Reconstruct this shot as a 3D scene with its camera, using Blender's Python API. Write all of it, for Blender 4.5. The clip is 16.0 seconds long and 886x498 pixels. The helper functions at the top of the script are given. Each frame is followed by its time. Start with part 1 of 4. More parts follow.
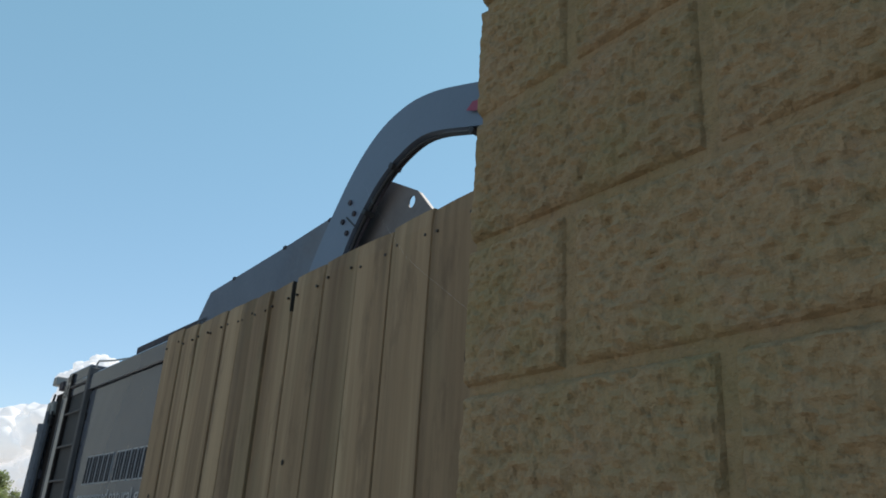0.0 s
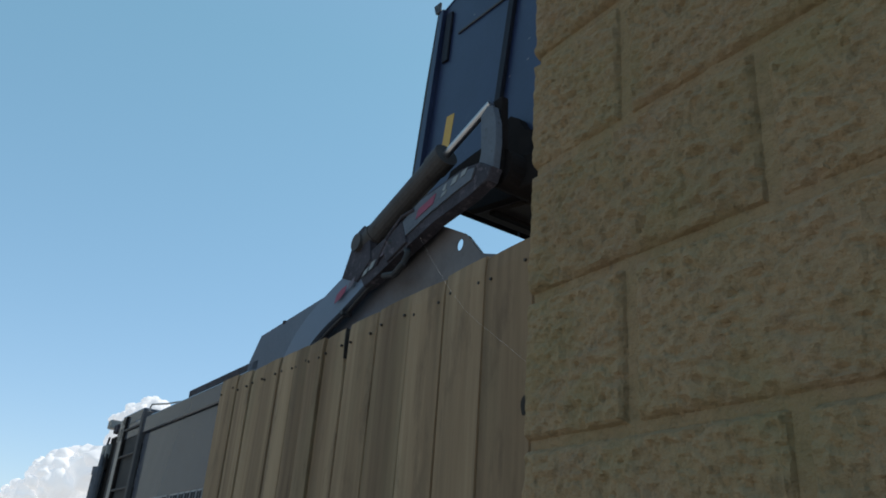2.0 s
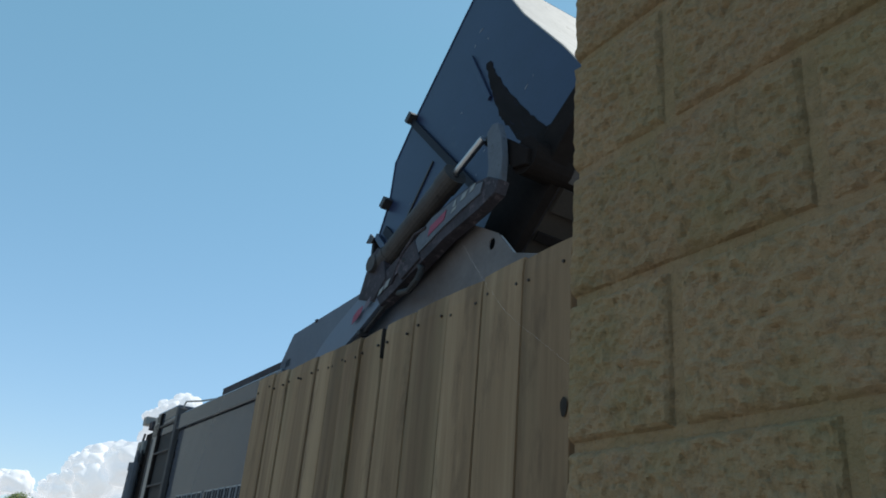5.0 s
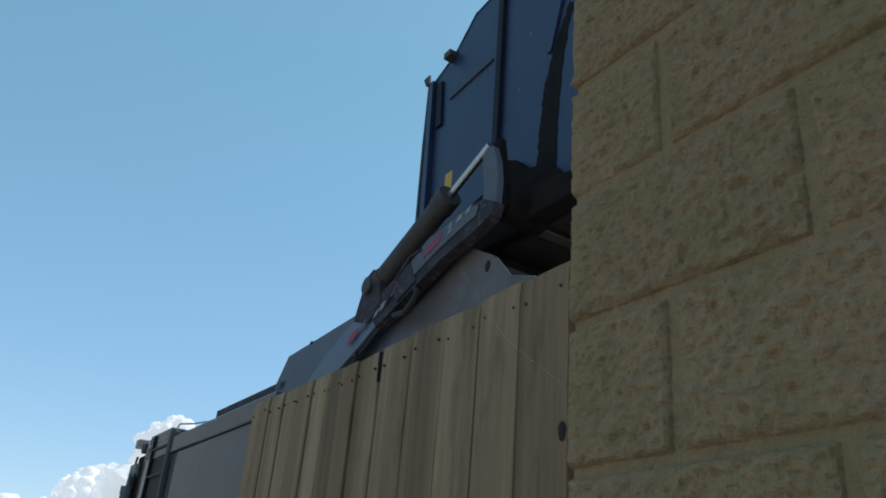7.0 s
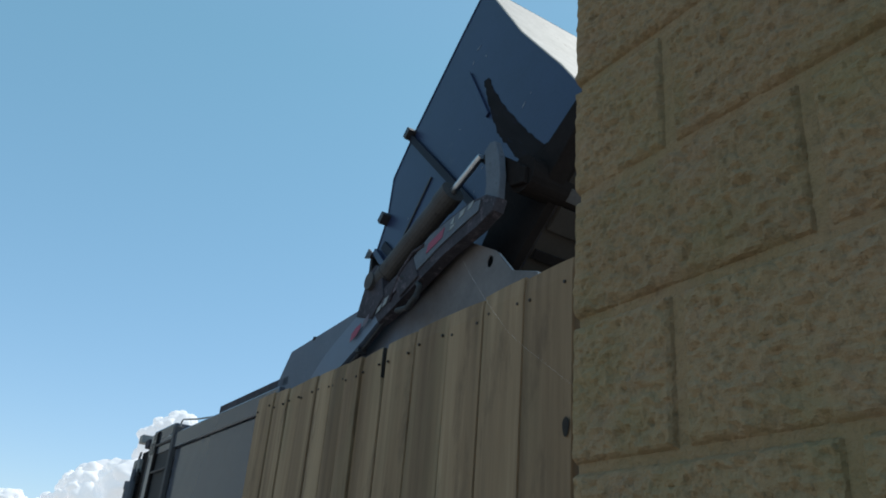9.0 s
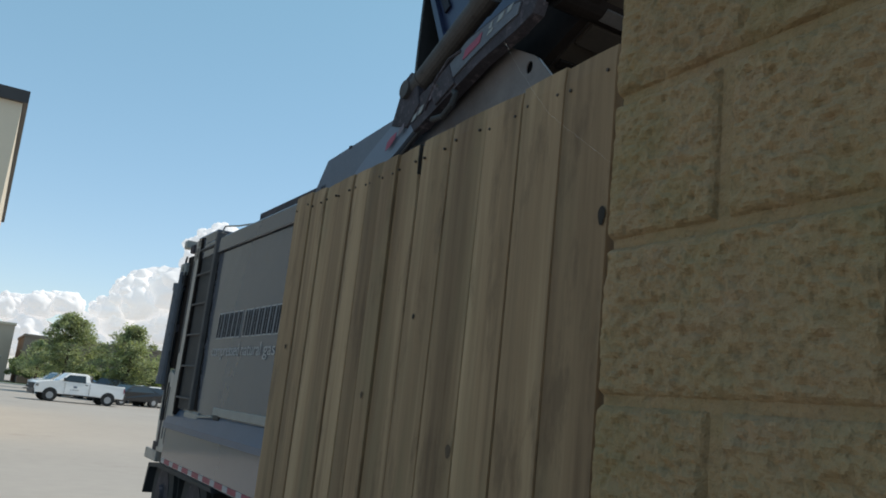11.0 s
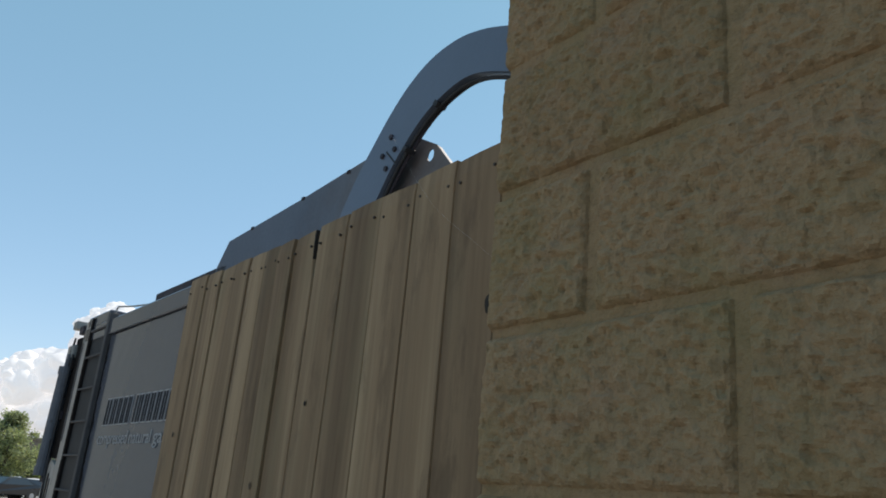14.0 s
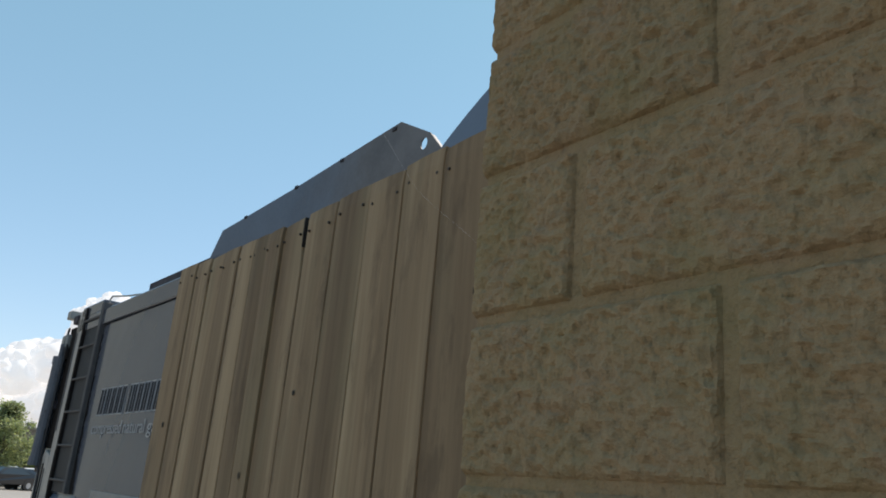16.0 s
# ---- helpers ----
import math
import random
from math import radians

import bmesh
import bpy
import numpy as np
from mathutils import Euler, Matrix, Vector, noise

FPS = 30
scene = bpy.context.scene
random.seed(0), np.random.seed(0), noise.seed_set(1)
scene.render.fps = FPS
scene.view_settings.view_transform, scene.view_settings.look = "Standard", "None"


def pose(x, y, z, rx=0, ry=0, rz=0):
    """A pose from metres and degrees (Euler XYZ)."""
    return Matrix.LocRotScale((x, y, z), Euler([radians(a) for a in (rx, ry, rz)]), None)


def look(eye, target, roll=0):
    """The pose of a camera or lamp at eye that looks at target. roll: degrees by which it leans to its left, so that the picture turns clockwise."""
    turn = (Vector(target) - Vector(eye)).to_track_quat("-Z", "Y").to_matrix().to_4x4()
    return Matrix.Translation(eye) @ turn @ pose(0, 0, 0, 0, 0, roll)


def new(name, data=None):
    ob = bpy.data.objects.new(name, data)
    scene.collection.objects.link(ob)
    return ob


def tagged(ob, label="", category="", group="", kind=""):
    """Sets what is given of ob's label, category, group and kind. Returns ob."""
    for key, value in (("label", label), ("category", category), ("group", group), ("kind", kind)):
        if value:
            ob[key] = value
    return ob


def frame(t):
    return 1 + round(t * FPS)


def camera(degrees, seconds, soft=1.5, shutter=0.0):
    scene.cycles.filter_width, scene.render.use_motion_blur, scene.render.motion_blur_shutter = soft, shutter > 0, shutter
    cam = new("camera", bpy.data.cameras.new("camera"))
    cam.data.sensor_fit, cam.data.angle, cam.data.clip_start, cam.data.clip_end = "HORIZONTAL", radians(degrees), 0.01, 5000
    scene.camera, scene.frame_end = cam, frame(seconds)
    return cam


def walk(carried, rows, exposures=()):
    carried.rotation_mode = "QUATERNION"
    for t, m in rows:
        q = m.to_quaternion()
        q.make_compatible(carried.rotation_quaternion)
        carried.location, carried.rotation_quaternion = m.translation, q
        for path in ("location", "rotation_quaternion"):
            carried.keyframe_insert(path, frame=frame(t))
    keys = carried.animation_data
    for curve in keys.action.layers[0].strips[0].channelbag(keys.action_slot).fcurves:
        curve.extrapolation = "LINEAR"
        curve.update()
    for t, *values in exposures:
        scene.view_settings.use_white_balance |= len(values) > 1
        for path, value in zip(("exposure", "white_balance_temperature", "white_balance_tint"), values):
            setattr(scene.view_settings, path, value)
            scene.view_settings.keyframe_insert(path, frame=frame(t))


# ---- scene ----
EXPOSURE = 0.25
cam = camera(57.67, 16.0, soft=1.8)
# seconds, eye x y z, yaw, pitch, roll
ROWS = [
    (0.0, -0.6403, -0.6265, 1.7549, -35.840, 21.241, -3.702),
    (0.5, -0.6470, -0.6241, 1.7595, -34.459, 21.636, -4.214),
    (1.0, -0.6486, -0.6200, 1.7611, -33.357, 21.791, -4.508),
    (1.5, -0.6546, -0.6215, 1.7677, -32.484, 22.858, -4.257),
    (2.0, -0.6639, -0.6286, 1.7671, -32.152, 23.828, -4.415),
    (2.5, -0.6691, -0.6283, 1.7715, -31.260, 23.883, -4.418),
    (3.0, -0.6716, -0.6240, 1.7712, -30.525, 23.607, -4.987),
    (3.5, -0.6764, -0.6276, 1.7703, -29.840, 23.262, -5.101),
    (6.0, -0.6925, -0.6274, 1.7677, -30.094, 24.336, -4.999),
    (6.5, -0.6957, -0.6310, 1.7756, -30.210, 24.944, -4.595),
    (7.0, -0.6991, -0.6329, 1.7696, -30.250, 25.044, -5.070),
    (7.5, -0.7031, -0.6342, 1.7694, -30.389, 24.867, -4.862),
    (8.0, -0.7073, -0.6379, 1.7716, -29.919, 25.129, -5.167),
    (10.5, -0.7040, -0.6207, 1.7469, -30.268, 18.722, -5.759),
    (11.0, -0.6903, -0.6114, 1.7198, -28.848, 11.577, -6.225),
    (11.5, -0.6881, -0.6149, 1.7225, -29.253, 11.140, -6.102),
    (12.0, -0.6882, -0.6334, 1.7402, -30.915, 19.432, -4.962),
    (12.5, -0.6951, -0.6408, 1.7304, -31.999, 18.891, -5.176),
    (13.0, -0.6820, -0.6365, 1.7324, -33.631, 18.350, -5.200),
    (13.5, -0.6876, -0.6526, 1.7236, -34.344, 18.298, -5.017),
    (14.0, -0.6766, -0.6484, 1.7285, -35.063, 18.019, -5.265),
    (14.5, -0.6657, -0.6433, 1.7317, -35.385, 17.124, -5.210),
    (15.0, -0.6809, -0.6591, 1.7217, -35.613, 16.581, -5.117),
    (15.5, -0.6736, -0.6593, 1.7202, -35.580, 16.728, -4.998),
    (16.0, -0.6479, -0.6375, 1.7328, -35.388, 17.314, -5.128),
]
walk(cam, [(t, pose(x, y, z, 90 + pitch, 0, yaw) @ pose(0, 0, 0, 0, 0, -roll)) for t, x, y, z, yaw, pitch, roll in ROWS],
     exposures=[(t, EXPOSURE + e, k, tint) for t, e, k, tint in ((0.0, 0.14, 6950, 11.5), (0.5, 0.05, 6850, 11.5), (1.0, 0.05, 6800, 11.5), (2.0, 0.04, 6720, 10.5), (3.5, 0.03, 6550, 9), (8.0, 0.03, 6460, 8), (10.5, 0.02, 6680, 9), (11.0, 0.06, 7050, 10.5), (12.0, 0.02, 6900, 11), (13.5, 0.12, 7050, 13), (14.0, 0.13, 7080, 13.5), (16.0, 0.25, 7280, 14))])

# ---- world and sun ----
SUN_AZ, SUN_EL = 88.0, 56.0   # degrees clockwise from +y, and above the horizon
world = bpy.data.worlds.new("sky")
scene.world = world
world.use_nodes = True
wn = world.node_tree.nodes
sky = wn.new("ShaderNodeTexSky")
sky.sky_type, sky.sun_disc = "NISHITA", False
sky.sun_elevation, sky.sun_rotation = radians(SUN_EL), radians(SUN_AZ)
sky.air_density, sky.dust_density, sky.ozone_density = 1.0, 0.35, 0.6
height, rise, tone = wn.new("ShaderNodeTexCoord"), wn.new("ShaderNodeSeparateXYZ"), wn.new("ShaderNodeValToRGB")
world.node_tree.links.new(height.outputs["Generated"], rise.inputs[0])
world.node_tree.links.new(rise.outputs["Z"], tone.inputs[0])
for stop, (at_z, c) in zip((*tone.color_ramp.elements, tone.color_ramp.elements.new(0.3)), ((0.02, (0.95, 0.92, 1.04, 1)), (0.16, (0.8, 0.94, 1.0, 1)), (0.6, (0.765, 0.985, 0.875, 1)))):
    stop.position, stop.color = at_z, c
haze = wn.new("ShaderNodeMix")   # summer haze: milky blue low down, a slightly greener blue above
haze.data_type, haze.blend_type = "RGBA", "MULTIPLY"
haze.inputs[0].default_value = 1.0
world.node_tree.links.new(tone.outputs[0], haze.inputs[7])
world.node_tree.links.new(sky.outputs[0], haze.inputs[6])
veil = wn.new("ShaderNodeMix")   # even veil of thin haze over the whole sky
veil.data_type = "RGBA"
veil.inputs[0].default_value, veil.inputs[7].default_value = 0.42, (1.12, 2.5, 3.6, 1)
world.node_tree.links.new(haze.outputs[2], veil.inputs[6])
world.node_tree.links.new(veil.outputs[2], wn["Background"].inputs[0])
wn["Background"].inputs[1].default_value = 0.15
sun_data = bpy.data.lights.new("sun", "SUN")
sun_data.energy, sun_data.angle, sun_data.color = 2.8, radians(0.5), (1.0, 0.95, 0.87)
sun = new("sun", sun_data)
sx, sy, sz = math.sin(radians(SUN_AZ)) * math.cos(radians(SUN_EL)), math.cos(radians(SUN_AZ)) * math.cos(radians(SUN_EL)), math.sin(radians(SUN_EL))
sun.matrix_world = look((sx * 40, sy * 40, sz * 40), (0, 0, 0))


# ---- materials ----
def nodes_of(name):
    m = bpy.data.materials.new(name)
    m.use_nodes = True
    return m, m.node_tree.nodes, m.node_tree.links, m.node_tree.nodes["Principled BSDF"]


def noise_node(n, l, scale, detail=4.0, rough=0.6, stretch=None, apart=False):
    tc, mp, tx = n.new("ShaderNodeTexCoord"), n.new("ShaderNodeMapping"), n.new("ShaderNodeTexNoise")
    l.new(tc.outputs["Object"], mp.inputs[0])
    if apart:   # each board is cut from another log
        oi, far = n.new("ShaderNodeObjectInfo"), n.new("ShaderNodeVectorMath")
        far.operation = "SCALE"
        far.inputs["Scale"].default_value = 37.0
        l.new(oi.outputs["Location"], far.inputs[0])
        l.new(far.outputs[0], mp.inputs["Location"])
    if stretch:
        mp.inputs["Scale"].default_value = stretch
    l.new(mp.outputs[0], tx.inputs["Vector"])
    tx.inputs["Scale"].default_value, tx.inputs["Detail"].default_value, tx.inputs["Roughness"].default_value = scale, detail, rough
    return tx


def ramp(n, l, src, stops):
    r = n.new("ShaderNodeValToRGB")
    while len(r.color_ramp.elements) < len(stops):
        r.color_ramp.elements.new(0.5)
    for e, (p, c) in zip(r.color_ramp.elements, stops):
        e.position, e.color = p, (*c, 1)
    l.new(src, r.inputs[0])
    return r


def mixed(n, l, fac, a, b, mode="MIX"):
    m = n.new("ShaderNodeMix")
    m.data_type, m.blend_type = "RGBA", mode
    for s, v in ((0, fac), (6, a), (7, b)):
        if isinstance(v, (int, float)):
            m.inputs[s].default_value = v
        elif isinstance(v, tuple):
            m.inputs[s].default_value = (*v, 1)
        else:
            l.new(v, m.inputs[s])
    return m.outputs[2]


def bump(n, l, b, height, strength, dist):
    bp = n.new("ShaderNodeBump")
    bp.inputs["Strength"].default_value, bp.inputs["Distance"].default_value = strength, dist
    l.new(height, bp.inputs["Height"])
    l.new(bp.outputs[0], b.inputs["Normal"])


def scaled(c, k):
    return tuple(v * k for v in c)


def surface(name, color, rough=0.6, metal=0.0, vary=0.18, scale=3.0, fine=60.0, bump_d=0.001, dirt=None, dirt_at=0.6, stretch=None, per_object=0.0, spec=0.5):
    """Paint, steel, plastic and the like: base colour with two scales of variation, dirt and fine relief."""
    m, n, l, b = nodes_of(name)
    big, small = noise_node(n, l, scale, 5, 0.65, stretch), noise_node(n, l, fine, 3, 0.6, stretch)
    col = ramp(n, l, big.outputs["Fac"], [(0.3, scaled(color, 1 - vary)), (0.7, scaled(color, 1 + vary))]).outputs[0]
    col = mixed(n, l, 0.35, col, ramp(n, l, small.outputs["Fac"], [(0.3, scaled(color, 1 - vary)), (0.7, scaled(color, 1 + vary))]).outputs[0])
    if dirt:
        spots = noise_node(n, l, scale * 2.7, 8, 0.7, stretch)
        fac = ramp(n, l, spots.outputs["Fac"], [(dirt_at, (0, 0, 0)), (dirt_at + 0.12, (1, 1, 1))]).outputs[0]
        col = mixed(n, l, fac, col, dirt)
    if per_object:
        oi = n.new("ShaderNodeObjectInfo")
        k = ramp(n, l, oi.outputs["Random"], [(0, (1 - per_object,) * 3), (1, (1 + per_object,) * 3)]).outputs[0]
        col = mixed(n, l, 1.0, col, k, "MULTIPLY")
    l.new(col, b.inputs["Base Color"])
    b.inputs["Roughness"].default_value, b.inputs["Metallic"].default_value, b.inputs["Specular IOR Level"].default_value = rough, metal, spec
    if bump_d:
        bump(n, l, b, small.outputs["Fac"], 0.5, bump_d)
    return m


def wood_material():
    m, n, l, b = nodes_of("weathered_pine")
    grain = noise_node(n, l, 9.0, 6, 0.6, (1, 7, 0.35), True)
    streak = noise_node(n, l, 1.9, 6, 0.7, (1, 9, 0.35), True)
    band = noise_node(n, l, 1.3, 3, 0.55, (1, 8, 0.22), True)
    blotch = noise_node(n, l, 4.5, 6, 0.7, (1, 2.4, 0.6), True)
    weather = noise_node(n, l, 2.4, 4, 0.6, (1, 2.2, 0.5), True)
    # pale sapwood and darker heartwood run up the boards in wide stripes
    col = ramp(n, l, band.outputs["Fac"], [(0.38, (0.125, 0.085, 0.049)), (0.46, (0.21, 0.15, 0.091)), (0.54, (0.245, 0.182, 0.113)), (0.62, (0.37, 0.29, 0.19))]).outputs[0]
    col = mixed(n, l, 0.32, col, ramp(n, l, streak.outputs["Fac"], [(0.36, (0.085, 0.056, 0.031)), (0.46, (0.215, 0.155, 0.094)), (0.56, (0.25, 0.184, 0.114)), (0.66, (0.39, 0.305, 0.2))]).outputs[0])
    col = mixed(n, l, 0.22, col, ramp(n, l, grain.outputs["Fac"], [(0.3, (0.1, 0.07, 0.042)), (0.7, (0.32, 0.25, 0.168))]).outputs[0])
    # grey-green weathering and brown water stains
    col = mixed(n, l, ramp(n, l, weather.outputs["Fac"], [(0.5, (0, 0, 0)), (0.64, (0.5, 0.5, 0.5))]).outputs[0], col, (0.19, 0.162, 0.1))
    col = mixed(n, l, ramp(n, l, blotch.outputs["Fac"], [(0.54, (0, 0, 0)), (0.66, (0.6, 0.6, 0.6))]).outputs[0], col, (0.1, 0.069, 0.042))
    oi = n.new("ShaderNodeObjectInfo")
    tint = ramp(n, l, oi.outputs["Random"], [(0, (0.92, 0.79, 0.675)), (0.5, (1.15, 1.0, 0.875)), (1, (1.31, 1.16, 1.03))]).outputs[0]
    col = mixed(n, l, 1.0, col, tint, "MULTIPLY")
    l.new(col, b.inputs["Base Color"])
    b.inputs["Roughness"].default_value = 0.82
    bump(n, l, b, grain.outputs["Fac"], 0.5, 0.002)
    return m


def block_material():
    m, n, l, b = nodes_of("split_face_block")
    big, patch, mid, fine = noise_node(n, l, 5.5, 4, 0.6), noise_node(n, l, 13, 4, 0.6, (1, 0.8, 1.3)), noise_node(n, l, 55, 5, 0.65, (1, 0.85, 1.1)), noise_node(n, l, 150, 3, 0.6)
    col = ramp(n, l, mid.outputs["Fac"], [(0.34, (0.205, 0.143, 0.083)), (0.46, (0.306, 0.207, 0.115)), (0.62, (0.359, 0.244, 0.138))]).outputs[0]
    col = mixed(n, l, 0.35, col, ramp(n, l, fine.outputs["Fac"], [(0.32, (0.172, 0.120, 0.069)), (0.45, (0.305, 0.207, 0.112)), (0.68, (0.359, 0.245, 0.135))]).outputs[0])
    # thin olive algae and pinkish bare paint in hand-wide patches
    col = mixed(n, l, ramp(n, l, big.outputs["Fac"], [(0.44, (0, 0, 0)), (0.68, (0.5, 0.5, 0.5))]).outputs[0], col, (0.247, 0.201, 0.094))
    col = mixed(n, l, ramp(n, l, patch.outputs["Fac"], [(0.52, (0, 0, 0)), (0.7, (0.4, 0.4, 0.4))]).outputs[0], col, (0.322, 0.213, 0.136))
    oi = n.new("ShaderNodeObjectInfo")
    col = mixed(n, l, 1.0, col, ramp(n, l, oi.outputs["Random"], [(0, (0.95, 0.945, 0.93)), (1, (1.05, 1.05, 1.05))]).outputs[0], "MULTIPLY")
    l.new(col, b.inputs["Base Color"])
    b.inputs["Roughness"].default_value, b.inputs["Specular IOR Level"].default_value = 0.95, 0.2
    add = n.new("ShaderNodeMath")
    add.operation = "MULTIPLY_ADD"
    l.new(mid.outputs["Fac"], add.inputs[0])
    add.inputs[1].default_value = 2.0
    l.new(fine.outputs["Fac"], add.inputs[2])
    bump(n, l, b, add.outputs[0], 0.75, 0.0045)
    return m


def hopper_material():
    """Blue-grey paint that turns brown-grey towards the mouth of the hopper."""
    m, n, l, b = nodes_of("blue_to_brown_grey_paint")
    big, small = noise_node(n, l, 1.8, 5, 0.65), noise_node(n, l, 35, 3, 0.6)
    paint = ramp(n, l, big.outputs["Fac"], [(0.3, (0.082, 0.1, 0.135)), (0.7, (0.112, 0.136, 0.178))]).outputs[0]
    brown_grey = ramp(n, l, big.outputs["Fac"], [(0.35, (0.1, 0.086, 0.082)), (0.65, (0.17, 0.148, 0.14))]).outputs[0]
    tc, sp, ad = n.new("ShaderNodeTexCoord"), n.new("ShaderNodeSeparateXYZ"), n.new("ShaderNodeMath")
    ad.operation = "MULTIPLY_ADD"
    l.new(tc.outputs["Object"], sp.inputs[0])
    l.new(big.outputs["Fac"], ad.inputs[0])
    ad.inputs[1].default_value = 1.6
    l.new(sp.outputs["Y"], ad.inputs[2])
    mr = n.new("ShaderNodeMapRange")
    mr.inputs["From Min"].default_value, mr.inputs["From Max"].default_value = 4.0, 4.8
    l.new(ad.outputs[0], mr.inputs["Value"])
    col = mixed(n, l, mr.outputs[0], brown_grey, paint)
    l.new(mixed(n, l, 0.2, col, ramp(n, l, small.outputs["Fac"], [(0.3, (0.06, 0.06, 0.065)), (0.7, (0.15, 0.15, 0.155))]).outputs[0]), b.inputs["Base Color"])
    b.inputs["Roughness"].default_value, b.inputs["Specular IOR Level"].default_value = 0.55, 0.35
    bump(n, l, b, small.outputs["Fac"], 0.5, 0.0005)
    return m


def leaf_material(name, a, c):
    m, n, l, b = nodes_of(name)
    g = n.new("ShaderNodeNewGeometry")
    col = ramp(n, l, g.outputs["Random Per Island"], [(0, a), (1, c)]).outputs[0]
    tr, mx = n.new("ShaderNodeBsdfTranslucent"), n.new("ShaderNodeMixShader")
    l.new(col, b.inputs["Base Color"])
    l.new(mixed(n, l, 1.0, col, (1.2, 1.3, 0.8), "MULTIPLY"), tr.inputs[0])
    b.inputs["Roughness"].default_value = 0.6
    mx.inputs[0].default_value = 0.5
    l.new(b.outputs[0], mx.inputs[1]), l.new(tr.outputs[0], mx.inputs[2])
    l.new(mx.outputs[0], n["Material Output"].inputs[0])
    return m


def cloud_material():
    m, n, l, b = nodes_of("cloud_white")
    soft = noise_node(n, l, 0.012, 4, 0.6)
    l.new(ramp(n, l, soft.outputs["Fac"], [(0.3, (0.46, 0.47, 0.5)), (0.7, (0.62, 0.62, 0.62))]).outputs[0], b.inputs["Base Color"])
    b.inputs["Roughness"].default_value = 1.0
    b.inputs["Specular IOR Level"].default_value = 0.0
    # even glow added to brighten the clouds and flatten their shading
    b.inputs["Emission Color"].default_value, b.inputs["Emission Strength"].default_value = (0.93, 0.96, 1.0, 1), 0.36
    return m


def glass_material(name, color=(0.02, 0.025, 0.03)):
    m, n, l, b = nodes_of(name)
    b.inputs["Base Color"].default_value, b.inputs["Roughness"].default_value = (*color, 1), 0.06
    b.inputs["Coat Weight"].default_value = 0.6
    return m


M_BLOCK, M_WOOD = block_material(), wood_material()
M_KNOTGAP = surface("knot_wood", (0.02, 0.014, 0.009), 0.85, 0, 0.3, 30, 120, 0.001)
M_KNOTBROWN = surface("brown_knot_wood", (0.085, 0.055, 0.032), 0.85, 0, 0.35, 40, 160, 0.001)
M_NAIL = surface("rusty_nail", (0.05, 0.036, 0.027), 0.6, 0.3, 0.3, 60, 200, 0)
M_POST = surface("treated_timber", (0.2, 0.16, 0.1), 0.85, 0, 0.2, 5, 60, 0.002, stretch=(4, 4, 0.4))
M_GROUND = surface("sunlit_concrete_lot", (0.345, 0.315, 0.283), 0.9, 0, 0.1, 0.12, 2.5, 0.004, dirt=(0.285, 0.255, 0.225), dirt_at=0.58)
M_KERB = surface("kerb_concrete", (0.55, 0.53, 0.48), 0.9, 0, 0.1, 2, 40, 0.003)
M_GRASS = surface("lawn", (0.07, 0.105, 0.03), 0.9, 0, 0.3, 1.5, 20, 0.02)
M_BODY = surface("grey_truck_paint", (0.085, 0.091, 0.11), 0.12, 0.0, 0.06, 0.8, 9, 0, dirt=(0.085, 0.08, 0.078), dirt_at=0.66)
M_ARM = surface("blue_grey_truck_paint", (0.105, 0.13, 0.176), 0.4, 0.0, 0.09, 1.4, 40, 0.0005, dirt=(0.09, 0.1, 0.115), dirt_at=0.66)
M_PANEL = hopper_material()
M_TAIL = surface("stained_beige_paint", (0.37, 0.33, 0.295), 0.55, 0.0, 0.2, 2.2, 30, 0.001, dirt=(0.06, 0.054, 0.05), dirt_at=0.55, stretch=(5, 5, 0.7))
M_BINTRIM = surface("dark_navy_paint", (0.012, 0.013, 0.02), 0.6, 0, 0.3, 5, 60, 0.001, spec=0.2)
M_SILK = surface("spider_silk", (0.7, 0.7, 0.68), 0.6, 0, 0.05, 8, 60, 0)
M_PAPER = surface("pale_paper", (0.75, 0.74, 0.7), 0.8, 0, 0.08, 20, 90, 0)
M_LIGHTSTEEL = surface("pale_grey_paint", (0.24, 0.24, 0.23), 0.5, 0.1, 0.15, 4, 50, 0.0006, dirt=(0.14, 0.12, 0.1), dirt_at=0.6)
M_STEEL = surface("greasy_dark_steel", (0.042, 0.037, 0.044), 0.7, 0.0, 0.55, 6, 50, 0.002, dirt=(0.125, 0.103, 0.115), dirt_at=0.55, spec=0.2)
M_SCUFF = surface("mauve_scuffed_paint", (0.12, 0.095, 0.115), 0.6, 0, 0.3, 9, 60, 0)
M_BLACK = surface("black_rubber", (0.02, 0.02, 0.022), 0.7, 0, 0.3, 6, 60, 0.001)
M_TYRE = surface("tyre_rubber", (0.022, 0.022, 0.022), 0.85, 0, 0.3, 8, 60, 0.002)
M_CHROME = surface("chromed_rod", (0.55, 0.54, 0.54), 0.3, 1.0, 0.05, 8, 60, 0)
M_BLUEBIN = surface("scratched_blue_paint", (0.018, 0.027, 0.066), 0.38, 0.0, 0.25, 2.2, 45, 0.0008, dirt=(0.036, 0.047, 0.078), dirt_at=0.62)
# rust with the shade under the bin darkened into its colour
M_RUSTSHADE = surface("shade_darkened_rust", (0.032, 0.024, 0.018), 0.8, 0.0, 0.3, 7, 60, 0.002, dirt=(0.042, 0.03, 0.024), dirt_at=0.58)
M_RUSTBARE = surface("bare_rusty_steel", (0.075, 0.045, 0.025), 0.85, 0, 0.3, 6, 60, 0.001, dirt=(0.05, 0.03, 0.02), dirt_at=0.55, spec=0.1)
